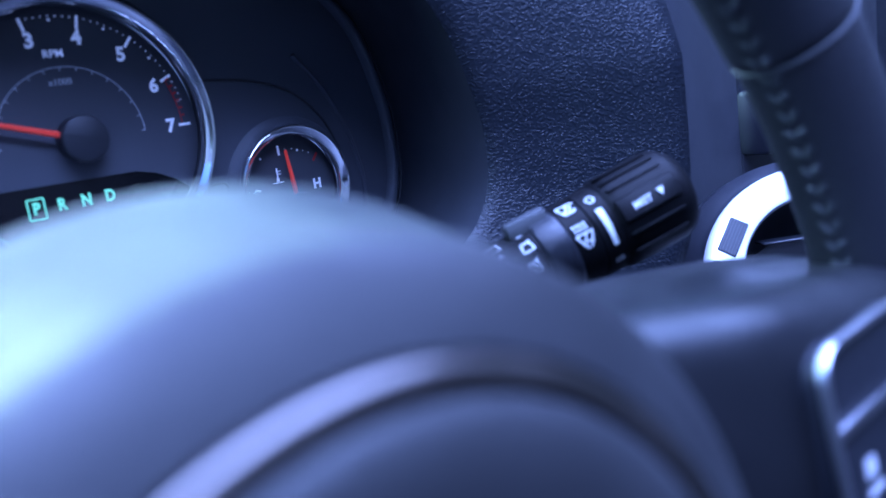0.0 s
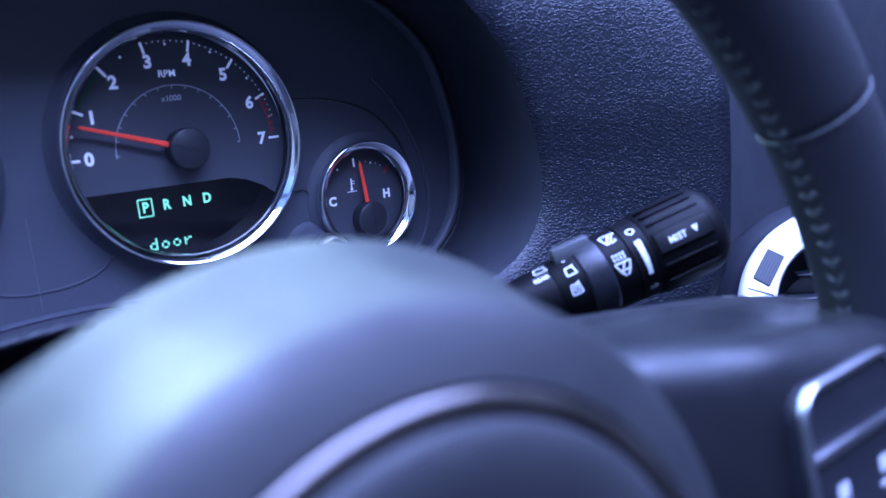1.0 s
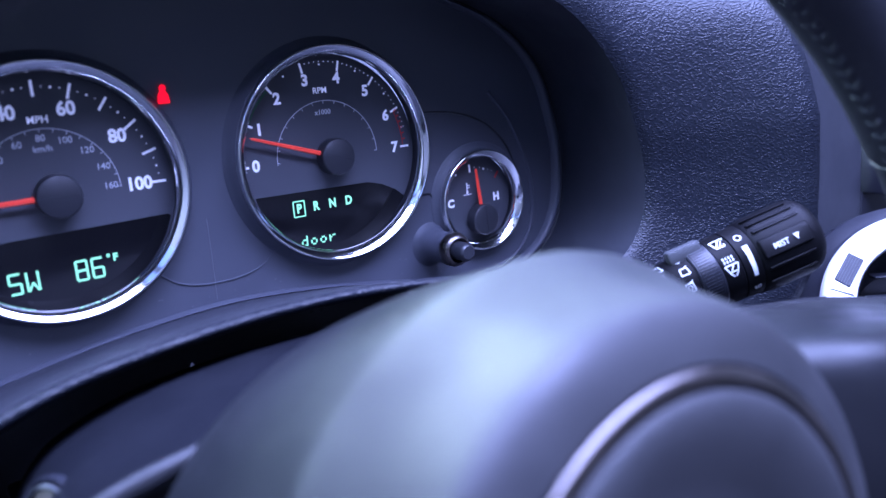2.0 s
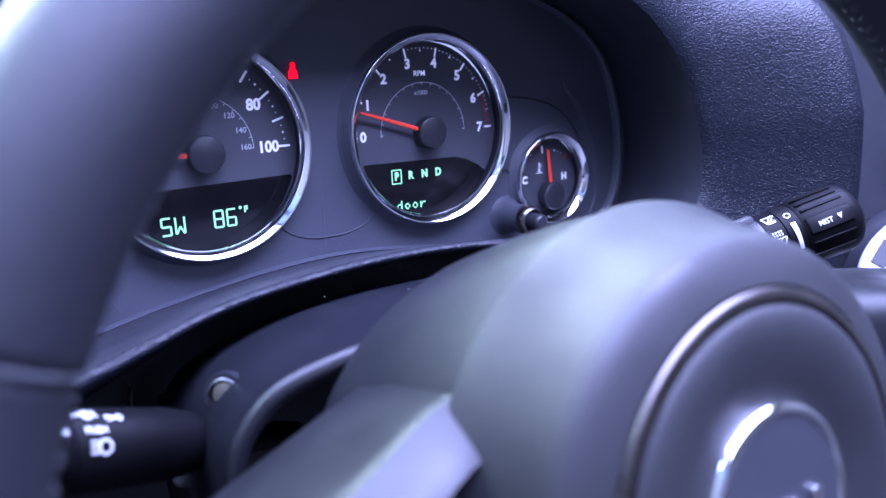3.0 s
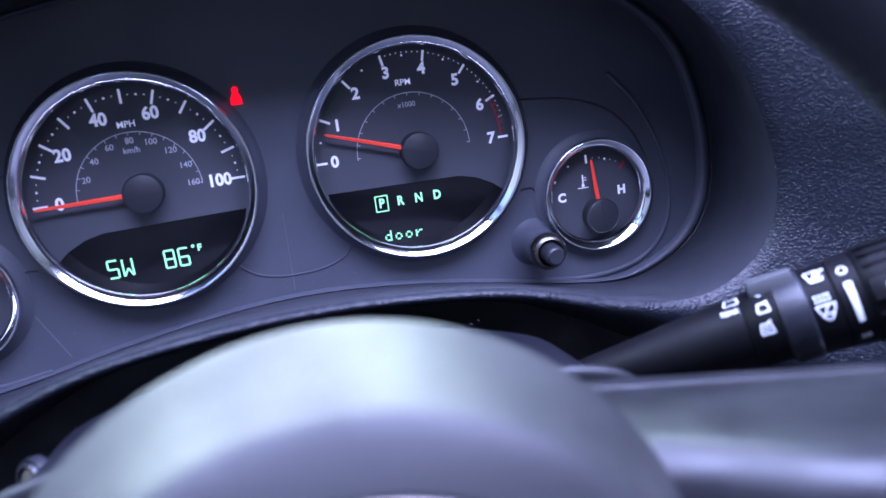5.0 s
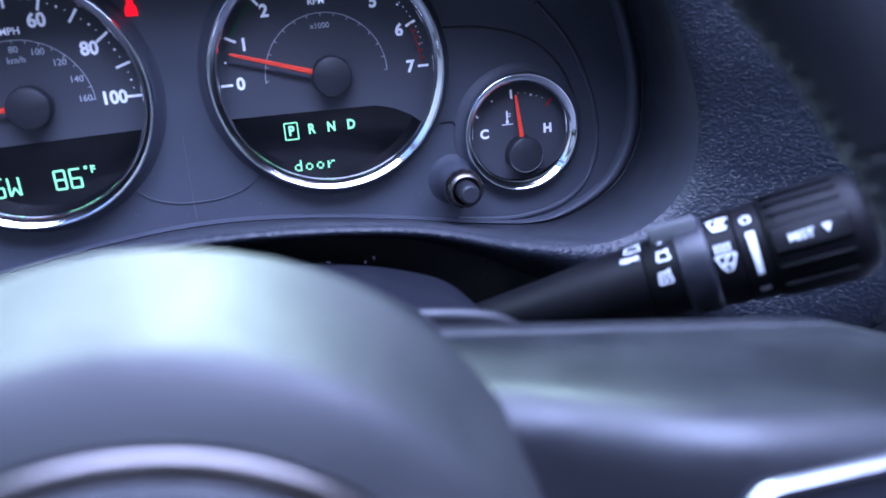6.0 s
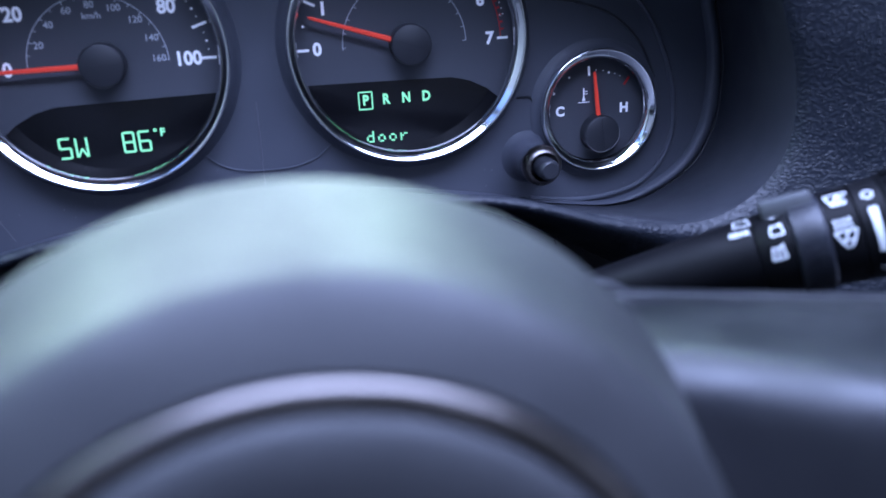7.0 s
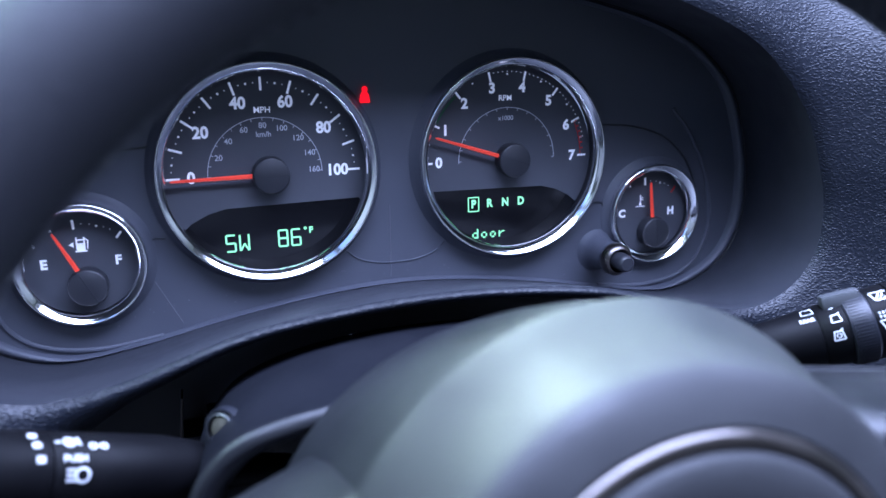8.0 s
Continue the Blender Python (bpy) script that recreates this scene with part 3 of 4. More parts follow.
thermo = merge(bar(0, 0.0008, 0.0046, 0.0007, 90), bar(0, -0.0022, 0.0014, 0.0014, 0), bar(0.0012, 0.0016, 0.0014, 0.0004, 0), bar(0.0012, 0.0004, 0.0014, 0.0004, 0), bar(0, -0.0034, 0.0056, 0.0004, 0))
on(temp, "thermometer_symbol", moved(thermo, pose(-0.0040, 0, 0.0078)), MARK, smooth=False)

# moulded ridges and grooves of the mask, and thin pale lines on it
def relief(name, pts, r, mat, label=""):
    line = spline([Vector((x, -0.0042, z - Z0)) for x, z in pts], 6)
    return part(name, tube(line, r, 8), mat, panel, label)


relief("ridge", [(-0.027, 0.7105), (-0.020, 0.705), (-0.010, 0.7020), (0.0, 0.7014), (0.010, 0.7020), (0.020, 0.705), (0.027, 0.7105)], 0.0004, PANEL, "soft moulded ridge")
relief("pale_line", [(-0.003, 0.731), (-0.0032, 0.712), (-0.0035, 0.694)], 0.00013, PALE, "thin faint pale line on the mask")
for s_ in (-1, 1):
    relief("groove", [(s_ * 0.112, 0.7665), (s_ * 0.136, 0.764), (s_ * 0.156, 0.757), (s_ * 0.170, 0.744), (s_ * 0.1775, 0.728)], 0.0006, DARK, "dark groove above the small gauge")
    relief("pod_edge", [(s_ * 0.116, 0.6765), (s_ * 0.140, 0.6735), (s_ * 0.160, 0.675), (s_ * 0.175, 0.681), (s_ * 0.1845, 0.693), (s_ * 0.188, 0.711), (s_ * 0.1835, 0.735), (s_ * 0.173, 0.757), (s_ * 0.160, 0.773)], 0.0012, PANEL, "raised edge round the small gauge")
    relief("notch", [(s_ * 0.111, 0.7235), (s_ * 0.1165, 0.7235), (s_ * 0.1185, 0.720), (s_ * 0.1195, 0.711), (s_ * 0.1225, 0.703)], 0.0005, DARK, "dark seam beside the small gauge")

relief("pale_line", [(-0.1174, 0.7032), (-0.1067, 0.6817)], 0.00013, PALE, "thin faint pale line on the mask")
# lint and dust that has settled on the mask and the column
rng = random.Random(7)
dust = bmesh.new()
for k in range(46):
    x = rng.uniform(-0.17, 0.17)
    z = 0.705 - 0.9 * x * x - rng.uniform(0.0, 0.014) - Z0
    if min(math.hypot(x - gx, z - gz) - gr for gx, gz, gr in GAUGES) > 0.008:
        dust = merge(dust, bar(x, z, rng.uniform(0.00025, 0.0008), rng.uniform(0.0002, 0.0003), rng.uniform(0, 180), -0.0043))
tagged(part("dust", dust, PALE, panel, "pale lint specks", smooth=False), kind="stuff")

# belt warning lamp
belt = merge(lathe([(0, 0.0002), (0.0014, 0.0002), (0.0014, 0), (0, 0)], 20))
belt = merge(moved(belt, pose(0.0002, 0, 0.0026) @ FACE_DRIVER), prism([(-0.0024, -0.0038), (0.0026, -0.0038), (0.0023, -0.0005), (0.0012, 0.0014), (-0.0010, 0.0014), (-0.0021, -0.0005)], 0.0002))
part("belt_warning_lamp", belt, REDLAMP, cluster, "lit red seat belt warning symbol", pose(-0.0140, -0.0050, 0.0362))

# trip button
knob = part("trip_button", moved(lathe([(0, 0.0340), (0.0034, 0.0340), (0.0043, 0.0332), (0.0047, 0.0318), (0.0047, 0.0225), (0.0058, 0.0215), (0.0062, 0.0205), (0.0062, 0.0140), (0.0058, 0.0132), (0.0058, 0.0)], 48), FACE_DRIVER), CAP, cluster, "black plastic trip reset button", pose(0.1150, -0.0035, -0.0535))
part("button_collar", moved(lathe([(0.0052, 0.0245), (0.0064, 0.0262), (0.0076, 0.0256), (0.0086, 0.0236), (0.0089, 0.0205), (0.0084, 0.0196)], 48), FACE_DRIVER), RINGM, knob, "dull metal collar round the button", sharp=70)
part("button_boss", moved(lathe([(0.0084, 0.0200), (0.0082, 0.0120), (0.0086, 0.0060), (0.0100, 0.0024), (0.0122, 0.0002)], 48), FACE_DRIVER), PANEL, knob, "moulded boss under the button", sharp=70)

# ---- steering wheel ----
TILT_W = 9.0
wheel = thing("steering_wheel", pose(0.0012, -0.2690, 0.6684) @ pose(0, 0, 0, 90 - TILT_W, 0, 0), "dark leather steering wheel with a round hub and silver ring", "steering wheel")
# local axes: x right, y up the wheel, z toward the driver
hub = part("airbag_cover", lathe([(0, -0.0036), (0.0280, -0.0034), (0.0296, -0.0032), (0.0330, -0.0025), (0.0380, -0.0015), (0.0440, -0.0010), (0.0480, -0.0010), (0.0509, -0.0016), (0.0529, -0.0024), (0.0535, -0.0032), (0.0537, -0.0048), (0.0581, -0.0048), (0.0586, -0.0042), (0.0602, -0.0046), (0.0640, -0.0058), (0.0674, -0.0072), (0.0700, -0.0087), (0.0714, -0.0103), (0.0723, -0.0130), (0.0731, -0.0154), (0.0748, -0.0214), (0.0771, -0.0290), (0.0795, -0.0348), (0.0812, -0.0392), (0.0820, -0.0412), (0.0823, -0.0424), (0.0819, -0.0434), (0.0808, -0.0440), (0.0780, -0.0440)], 160), HUBM, wheel, "smooth dark grey vinyl hub cover", sharp=35)
part("silver_ring", lathe([(0.0538, -0.0050), (0.0539, -0.0030), (0.0542, -0.0026), (0.0549, -0.0025), (0.0567, -0.0031), (0.0575, -0.0035), (0.0578, -0.0040), (0.0579, -0.0050)], 128), RINGM, hub, "dull satin silver trim ring", sharp=80)
housing = []
for z, a, b in ((-0.0435, 0.0770, 0.0770), (-0.0442, 0.0794, 0.0794), (-0.0462, 0.0800, 0.0798), (-0.0560, 0.0812, 0.0796), (-0.0700, 0.0836, 0.0778), (-0.0860, 0.0868, 0.0746), (-0.0980, 0.0886, 0.0716), (-0.1030, 0.0890, 0.0704), (-0.1052, 0.0884, 0.0696), (-0.1064, 0.0866, 0.0680), (-0.1070, 0.06, 0.05), (-0.1070, 0.02, 0.02)):
    housing.append([(a * math.cos(q), b * math.sin(q), z) for q in (2 * math.pi * k / 128 for k in range(128))])
part("back_cover", grid(housing, True), BACKM, wheel, "dark plastic rear hub housing, wider than high", sharp=60)
emb = part("emblem", lathe([(0, -0.0004), (0.0238, -0.0010), (0.0244, -0.0024)], 72), EMBLEM, hub, "round dark emblem plate")
part("emblem_ring", lathe([(0.0240, -0.0030), (0.0244, -0.0012), (0.0255, -0.0003), (0.0270, -0.0006), (0.0279, -0.0018), (0.0282, -0.0036)], 96), CHROME, hub, "polished chrome emblem ring", sharp=80)
for k, (x, h) in enumerate(((-0.0135, 0.0085), (-0.0060, 0.0060), (0.0030, 0.0060), (0.0125, 0.0075))):
    part("raised_bar", box(0.0042, h, 0.0016, 0.0006), CHROME, emb, "plain raised chrome bar", pose(x, -0.001, 0.0002))
rim_r, rim_t, rim_z = 0.1890, 0.0180, -0.031
JOINT = 26.2  # the wheel is turned two degrees to the left


def rim_size(deg):
    """Tube radius round the rim: fuller between the upper joints, with a groove at each joint."""
    d = abs((deg - 92 + 180) % 360 - 180)
    up = 90 - JOINT - d
    full = 0.5 + 0.5 * math.tanh(up / 0.7)
    return rim_t + 0.0010 * full - 0.0010 * math.exp(-(up / 0.55) ** 2)


def rim_point(deg, b, lift=0.0):
    r = rim_size(deg) + lift
    a = radians(deg)
    q = rim_r + r * math.cos(b)
    return Vector((q * math.cos(a), q * math.sin(a), rim_z + r * 0.84 * math.sin(b)))


rim = bmesh.new()
rings = []
turns = [k * 1.5 for k in range(240)] + [JOINT + 2 + d for d in (-1.2, -0.8, -0.4, 0, 0.4, 0.8, 1.2)] + [182 - JOINT + d for d in (-1.2, -0.8, -0.4, 0, 0.4, 0.8, 1.2)]
for deg in sorted(set(turns)):
    rings.append([rim.verts.new(rim_point(deg, 2 * math.pi * j / 32)) for j in range(32)])
for a, b in zip(rings, rings[1:] + rings[:1]):
    for j in range(32):
        rim.faces.new((a[j], a[(j + 1) % 32], b[(j + 1) % 32], b[j]))
rim_part = part("rim", rim, RIM, wheel, "smooth black leather rim", sharp=80)
stitch = bmesh.new()
SEAM = radians(182)
for k in range(200):
    deg = 360 * k / 200
    for s_ in (-1, 1):
        d = s_ * 0.0034 / rim_t
        d, w = d * rng.uniform(0.85, 1.15), rng.uniform(-0.12, 0.12)
        p = [rim_point(deg + w, SEAM, -0.0006), rim_point(deg + 0.6 + w, SEAM + d * 0.5, -0.0004), rim_point(deg + 1.2 - w, SEAM + d, -0.0007)]
        stitch = merge(stitch, tube(p, [0.0006, rng.uniform(0.0010, 0.0012), 0.0006], 8))
tagged(part("stitching", stitch, THREAD, rim_part, "chunky dark thread along the inner seam"), kind="stuff")
for deg in (JOINT + 2, 182 - JOINT):
    line = [rim_point(deg, 2 * math.pi * j / 40, 0.0004) for j in range(41)]
    part("joint_cord", tube(line, 0.0008, 8), THREAD, rim_part, "thin grey cord at the leather joint")


def spoke(s):
    """A broad spoke from the hub to the rim on side s: level top, soft front corner, face set back beside the hub."""
    rows = []
    for f_ in (0, 0.06, 0.12, 0.18, 0.24, 0.32, 0.42, 0.54, 0.7, 0.85, 1.0):
        x = 0.062 + 0.114 * f_
        fall = 0.001 + 0.02 * max(0, f_ - 0.13) if s < 0 else 0
        sag = 0.004 + 0.008 * f_ if s < 0 else 0
        yb, yf = 0.0478 - 0.0165 * f_ - fall - sag, (0.0430 if s < 0 else 0.0438) - 0.0165 * f_ - fall
        out = min(1, max(0, f_ / 0.5))
        out = out * out * (3 - 2 * out)
        face = (-0.032 + 0.016 * out) if s < 0 else (-0.040 + 0.024 * out)
        low = -0.034 + 0.004 * f_
        pts = [(yb - 0.02, -0.090), (yb - 0.0016, -0.0885), (yb - 0.0006, -0.0865), (yb + 0.0002, -0.0775), (yb - 0.0004, -0.0762), (yb - 0.0014, -0.0752)]
        if s < 0:
            pts = [(yb - 0.02, -0.0905), (yb - 0.0030, -0.0900), (yb - 0.0018, -0.0880), (yb - 0.0012, -0.0840), (yb - 0.0008, -0.0800), (yb - 0.0004, -0.0765)]
        edge = face - 0.014
        pts += [(yb + (yf - yb) * k, -0.0735 + (edge + 0.0735) * k) for k in (0.0, 0.3, 0.6, 0.85, 1.0)]
        run = face - edge
        for k in (0.04, 0.30, 0.60, 0.92, 0.98, 1.0) if s < 0 else ():  # plain bevel
            pts.append((yf - 0.0120 * k - 0.0006 * (k > 0.95), edge + run * k + 0.0004 * math.sin(math.pi * k)))
        for a in (15, 30, 45, 60, 75, 90) if s > 0 else ():
            pts.append((yf - 0.013 * (1 - math.cos(radians(a))), edge + run * math.sin(radians(a))))
        pts += [(yf - (0.026 if s > 0 else 0.018), face + (0.0004 if s > 0 else -0.008)), (yf - 0.036, face + 0.0002), (low + 0.012, face - 0.001), (low + 0.004, face - 0.005), (low, face - 0.012), (low + 0.01, -0.074)]
        rows.append([(s * x, y, z) for y, z in pts])
    rows.append([(s * 0.184, y * 0.95, -0.032 + (z + 0.032) * 0.6) for _, y, z in rows[-1]])
    return part("spoke", grid(rows, True), SPOKE, wheel, "grey moulded plastic spoke", sharp=50)


def rounded(w, h, r, n=6):
    """A rounded rectangle outline in x, z."""
    out = []
    for cx, cz, a0 in ((w / 2 - r, h / 2 - r, 0), (-w / 2 + r, h / 2 - r, 90), (-w / 2 + r, -h / 2 + r, 180), (w / 2 - r, -h / 2 + r, 270)):
        for k in range(n + 1):
            a = radians(a0 + 90 * k / n)
            out.append((cx + r * math.cos(a), cz + r * math.sin(a)))
    return out


def frame_ring(w, h, r, width, depth):
    """A raised rounded frame facing -y."""
    outs = [(rounded(w, h, r), 0.0), (rounded(w, h, r), -depth * 0.6), (rounded(w - width * 0.5, h - width * 0.5, r - width * 0.25), -depth), (rounded(w - width * 1.5, h - width * 1.5, r - width * 0.75), -depth), (rounded(w - width * 2, h - width * 2, r - width), -depth * 0.5), (rounded(w - width * 2, h - width * 2, r - width), 0.0)]
    return grid([[(x, y, z) for x, z in o] for o, y in outs], True)


TO_WHEEL = pose(0, 0, 0, -90, 0, 0)  # x, z outlines onto the wheel's x, y
for s_ in (-1, 1):
    arm = spoke(s_)
    pod = part("switch_pad", moved(prism(rounded(0.046, 0.056, 0.008), 0.006), TO_WHEEL), DARK, arm, "black switch pad in a silver frame", pose(s_ * 0.1325, -0.0040, -0.0135), sharp=30)
    part("pad_frame", moved(frame_ring(0.0475, 0.0575, 0.0085, 0.0024, 0.0020), TO_WHEEL), SATIN, arm, "satin silver frame", pose(s_ * 0.1325, -0.0040, -0.0140), sharp=50)
    part("switch_bar", box(0.0420, 0.0030, 0.0018, 0.0008), SATIN, arm, "thin silver bar", pose(s_ * 0.1325, 0.0065, -0.0128))
    for dx in (-0.0095, 0.0115):
        sym = merge(box(0.0050, 0.0040, 0.0002), moved(box(0.0078, 0.0014, 0.0002), pose(0.001, -0.0052, 0)))
        part("switch_symbol", sym, ICON, arm, "pale printed switch symbol", pose(s_ * 0.1325 + dx, -0.0050, -0.0133))

# ---- steering column ----
column = thing("steering_column", pose(0, 0, 0), "dark moulded plastic steering column shroud", "steering column")
ARCH = [(0, 0.6985), (0.030, 0.6985), (0.058, 0.6975), (0.080, 0.6945), (0.094, 0.690), (0.104, 0.681), (0.109, 0.670), (0.110, 0.650), (0.106, 0.600), (0.09, 0.57)]
arch_r = spline([Vector((x, 0, z)) for x, z in ARCH], 5)
arch = [Vector((-p.x, 0, p.z)) for p in arch_r[:0:-1]] + arch_r


def arch_row(y, drop, inset, fall=0.0):
    """The column's outline at y, lowered, drawn in and rounded off toward its sides."""
    return [(p.x * (1 - inset / 0.11), y, 0.64 + (p.z - 0.64) * (1 - inset / 0.08) - drop - fall * min(1.2, (p.x / 0.1) ** 2)) for p in arch]


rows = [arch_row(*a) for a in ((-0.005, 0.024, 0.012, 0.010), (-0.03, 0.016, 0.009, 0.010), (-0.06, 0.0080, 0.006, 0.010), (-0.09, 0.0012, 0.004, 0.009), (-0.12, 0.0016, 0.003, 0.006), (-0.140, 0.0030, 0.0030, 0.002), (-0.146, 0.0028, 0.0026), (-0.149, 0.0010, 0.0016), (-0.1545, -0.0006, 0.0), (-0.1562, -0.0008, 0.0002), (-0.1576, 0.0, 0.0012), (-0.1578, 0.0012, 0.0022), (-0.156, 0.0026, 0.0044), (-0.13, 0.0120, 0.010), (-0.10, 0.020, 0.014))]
part("upper_shroud", grid(rows[:9]), SHROUD, column, "dark upper column shroud", sharp=50)
# the glossier spoke plastic stands in for light along the rim
part("shroud_lip", grid(rows[8:12]), SPOKE, column, "rolled rim of the shroud, made glossier to look lit", sharp=70)
part("shroud_lining", grid(rows[11:]), DARK, column, "black inside of the shroud")
part("column_tube", moved(lathe([(0.0, 0), (0.030, 0), (0.034, 0.10), (0.0, 0.11)], 40), pose(0, -0.08, 0.640, 98.6, 0, 0)), DARK, column, "black steering column tube")

lint = bmesh.new()
for k in range(10):
    x, y = rng.uniform(-0.075, 0.075), rng.uniform(-0.135, -0.08)
    z = 0.64 + 0.0585 * 0.955 - 0.0010 - 0.0075 * (x / 0.1) ** 2
    lint = merge(lint, moved(box(rng.uniform(0.0003, 0.0009), 0.0003, 0.0004), pose(x, y, z, 0, 0, rng.uniform(0, 180))))
tagged(part("dust", lint, PALE, column, "pale lint specks", smooth=False), kind="stuff")
lock_cap = thing("plastic_plug", pose(-0.0962, -0.1137, 0.6757, 78, 0, -40), "small aged cream plastic cap beside the column", "plug")
part("cap_dome", lathe([(0, 0.0008), (0.0026, 0.0006), (0.0042, 0.0), (0.0047, -0.001), (0.0047, -0.012), (0, -0.012)], 32), AMBERBIT, lock_cap)
part("cap_socket", lathe([(0.0058, -0.004), (0.0064, -0.0002), (0.0074, -0.0002), (0.0078, -0.004)], 32), DARK, lock_cap, "black socket round the cap")
part("cap_band", lathe([(0.0053, 0.0008), (0.0058, 0.0006), (0.0060, -0.004), (0.0055, -0.0045)], 32), SATIN, lock_cap)

bracket = thing("column_bracket", pose(-0.1115, -0.017, 0.640), "thin bare metal bracket edge behind the column", "bracket")
part("bracket_plate", box(0.0011, 0.012, 0.022, 0.0003), RINGM, bracket, at=pose(0, 0, 0, 0, 6, 0))
part("bracket_foot", box(0.010, 0.060, 0.0012, 0.0003), DARK, bracket, at=pose(0.005, 0.026, -0.0110))

lever = thing("tilt_lever", pose(-0.1044, -0.0859, 0.6383), "small dark grey lever under the column", "lever")
part("lever_grip", box(0.012, 0.020, 0.014, 0.003, 3), LUGM, lever, at=pose(0, 0.006, 0, 0, 12, 0))
part("lever_arm", box(0.008, 0.060, 0.008, 0.002), DARK, lever, at=pose(0.008, 0.036, 0.004))

# ---- stalks ----
class Rod:
    """A turned rod from a to b with parts and wrapped print."""

    def __init__(self, a, b, face):
        self.a, self.b = Vector(a), Vector(b)
        self.d = (self.b - self.a).normalized()
        n = Vector(face)
        self.n = (n - self.d * n.dot(self.d)).normalized()
        self.t = self.n.cross(self.d) if self.d.x < 0 else self.d.cross(self.n)
        if self.t.z < 0:
            self.t = -self.t

    def turned(self, profile, steps=64):
        """profile: (metres along, radius)."""
        m = Matrix((self.n, self.t, self.d)).transposed().to_4x4()
        return moved(lathe([(r, h) for h, r in profile], steps), m)

    def at(self, along, up, r):
        a = up / r
        return self.d * along + (self.n * math.cos(a) + self.t * math.sin(a)) * r

    def wrap(self, bm, along, up, r):
        """Lay a flat x, z print on the rod at a place along it and up round it."""
        flip = 1 if self.d.x > 0 else -1
        bmesh.ops.triangulate(bm, faces=bm.faces[:])
        for v in bm.verts:
            v.co = self.at(along + flip * v.co.x, up + v.co.z, r + 0.0001 - v.co.y)
        return bm


def window_icon(w, h, t):
    """A small rear-window outline with a wiper stroke above it."""
    return merge(bar(0, h / 2, w * 0.8, t, 0), bar(0, -h / 2, w * 0.9, t, 0), bar(-w * 0.43, 0, h, t, 80), bar(w * 0.43, 0, h, t, 100), bar(w * 0.30, h * 0.62, w * 0.42, t * 0.8, 25))


R_FACE = (-0.50, -0.84, 0.14)
wiper = thing("wiper_stalk", pose(0.060, -0.085, 0.652), "black wiper control stalk with white printed symbols", "control stalk", "column stalks")
rod_r = Rod((0, 0, 0), (0.154, -0.072, 0.051), R_FACE)
part("arm", rod_r.turned([(0, 0), (0, 0.0050), (0.030, 0.0068), (0.060, 0.0092), (0.085, 0.0114), (0.1080, 0.0131), (0.1080, 0)]), STALK, wiper, "tapered black arm")
part("rear_wiper_ring", rod_r.turned([(0.1082, 0), (0.1082, 0.0128), (0.1088, 0.0133), (0.1190, 0.0140), (0.1190, 0)]), STALK, wiper, "black ring with rear wiper symbols")
lug = moved(box(0.0160, 0.0060, 0.0070, 0.0014), Matrix.Translation(rod_r.at(0.1200, 0.0195, 0.0148)) @ Matrix((rod_r.d, -rod_r.at(0, 0.0195, 1.0).normalized(), rod_r.d.cross(-rod_r.at(0, 0.0195, 1.0).normalized()))).transposed().to_4x4())
collar = part("grip_collar", rod_r.turned([(0.1192, 0), (0.1192, 0.0143), (0.1198, 0.0150), (0.1284, 0.0156), (0.1292, 0.0150), (0.1292, 0)]), DARK, wiper, "ribbed black collar")
part("collar_lug", lug, LUGM, collar, "raised grey thumb lug")
for k in range(26):
    rib = box(0.0076, 0.0005, 0.0006)
    part("rib", rod_r.wrap(rib, 0.1241, -0.0190 + 0.00142 * k, 0.0154), DARK, collar)
band = part("symbol_band", rod_r.turned([(0.1294, 0), (0.1294, 0.0151), (0.1377, 0.0156), (0.1381, 0.0150), (0.1385, 0.0156), (0.1462, 0.0161), (0.1462, 0)]), STALK, wiper, "black band with speed symbols")
grip = part("end_grip", rod_r.turned([(0.1464, 0), (0.1464, 0.0158), (0.1474, 0.0166), (0.1520, 0.0172), (0.1700, 0.0174), (0.1728, 0.0171), (0.1752, 0.0162), (0.1772, 0.0146), (0.1784, 0.0120), (0.1788, 0.008), (0.1788, 0)]), STALK, wiper, "fluted black end grip")
pad = box(0.0235, 0.0020, 0.0088, 0.0006, 1)
bmesh.ops.subdivide_edges(pad, edges=pad.edges[:], cuts=2)
part("mist_pad", rod_r.wrap(pad, 0.1592, 0.0050, 0.0174), STALK, grip, "raised pad marked mist")
for up in (-0.0040, 0.0140, 0.0185, 0.0230, -0.0110):
    rib = box(0.0220, 0.0014, 0.0012, 0.0003, 1)
    part("flute", rod_r.wrap(rib, 0.1592, up, 0.0172), STALK, grip)


def printed(parent, rod, bm, along, up, r, name="printed_symbol"):
    return part(name, rod.wrap(bm, along, up, r), ICON, parent, smooth=False)


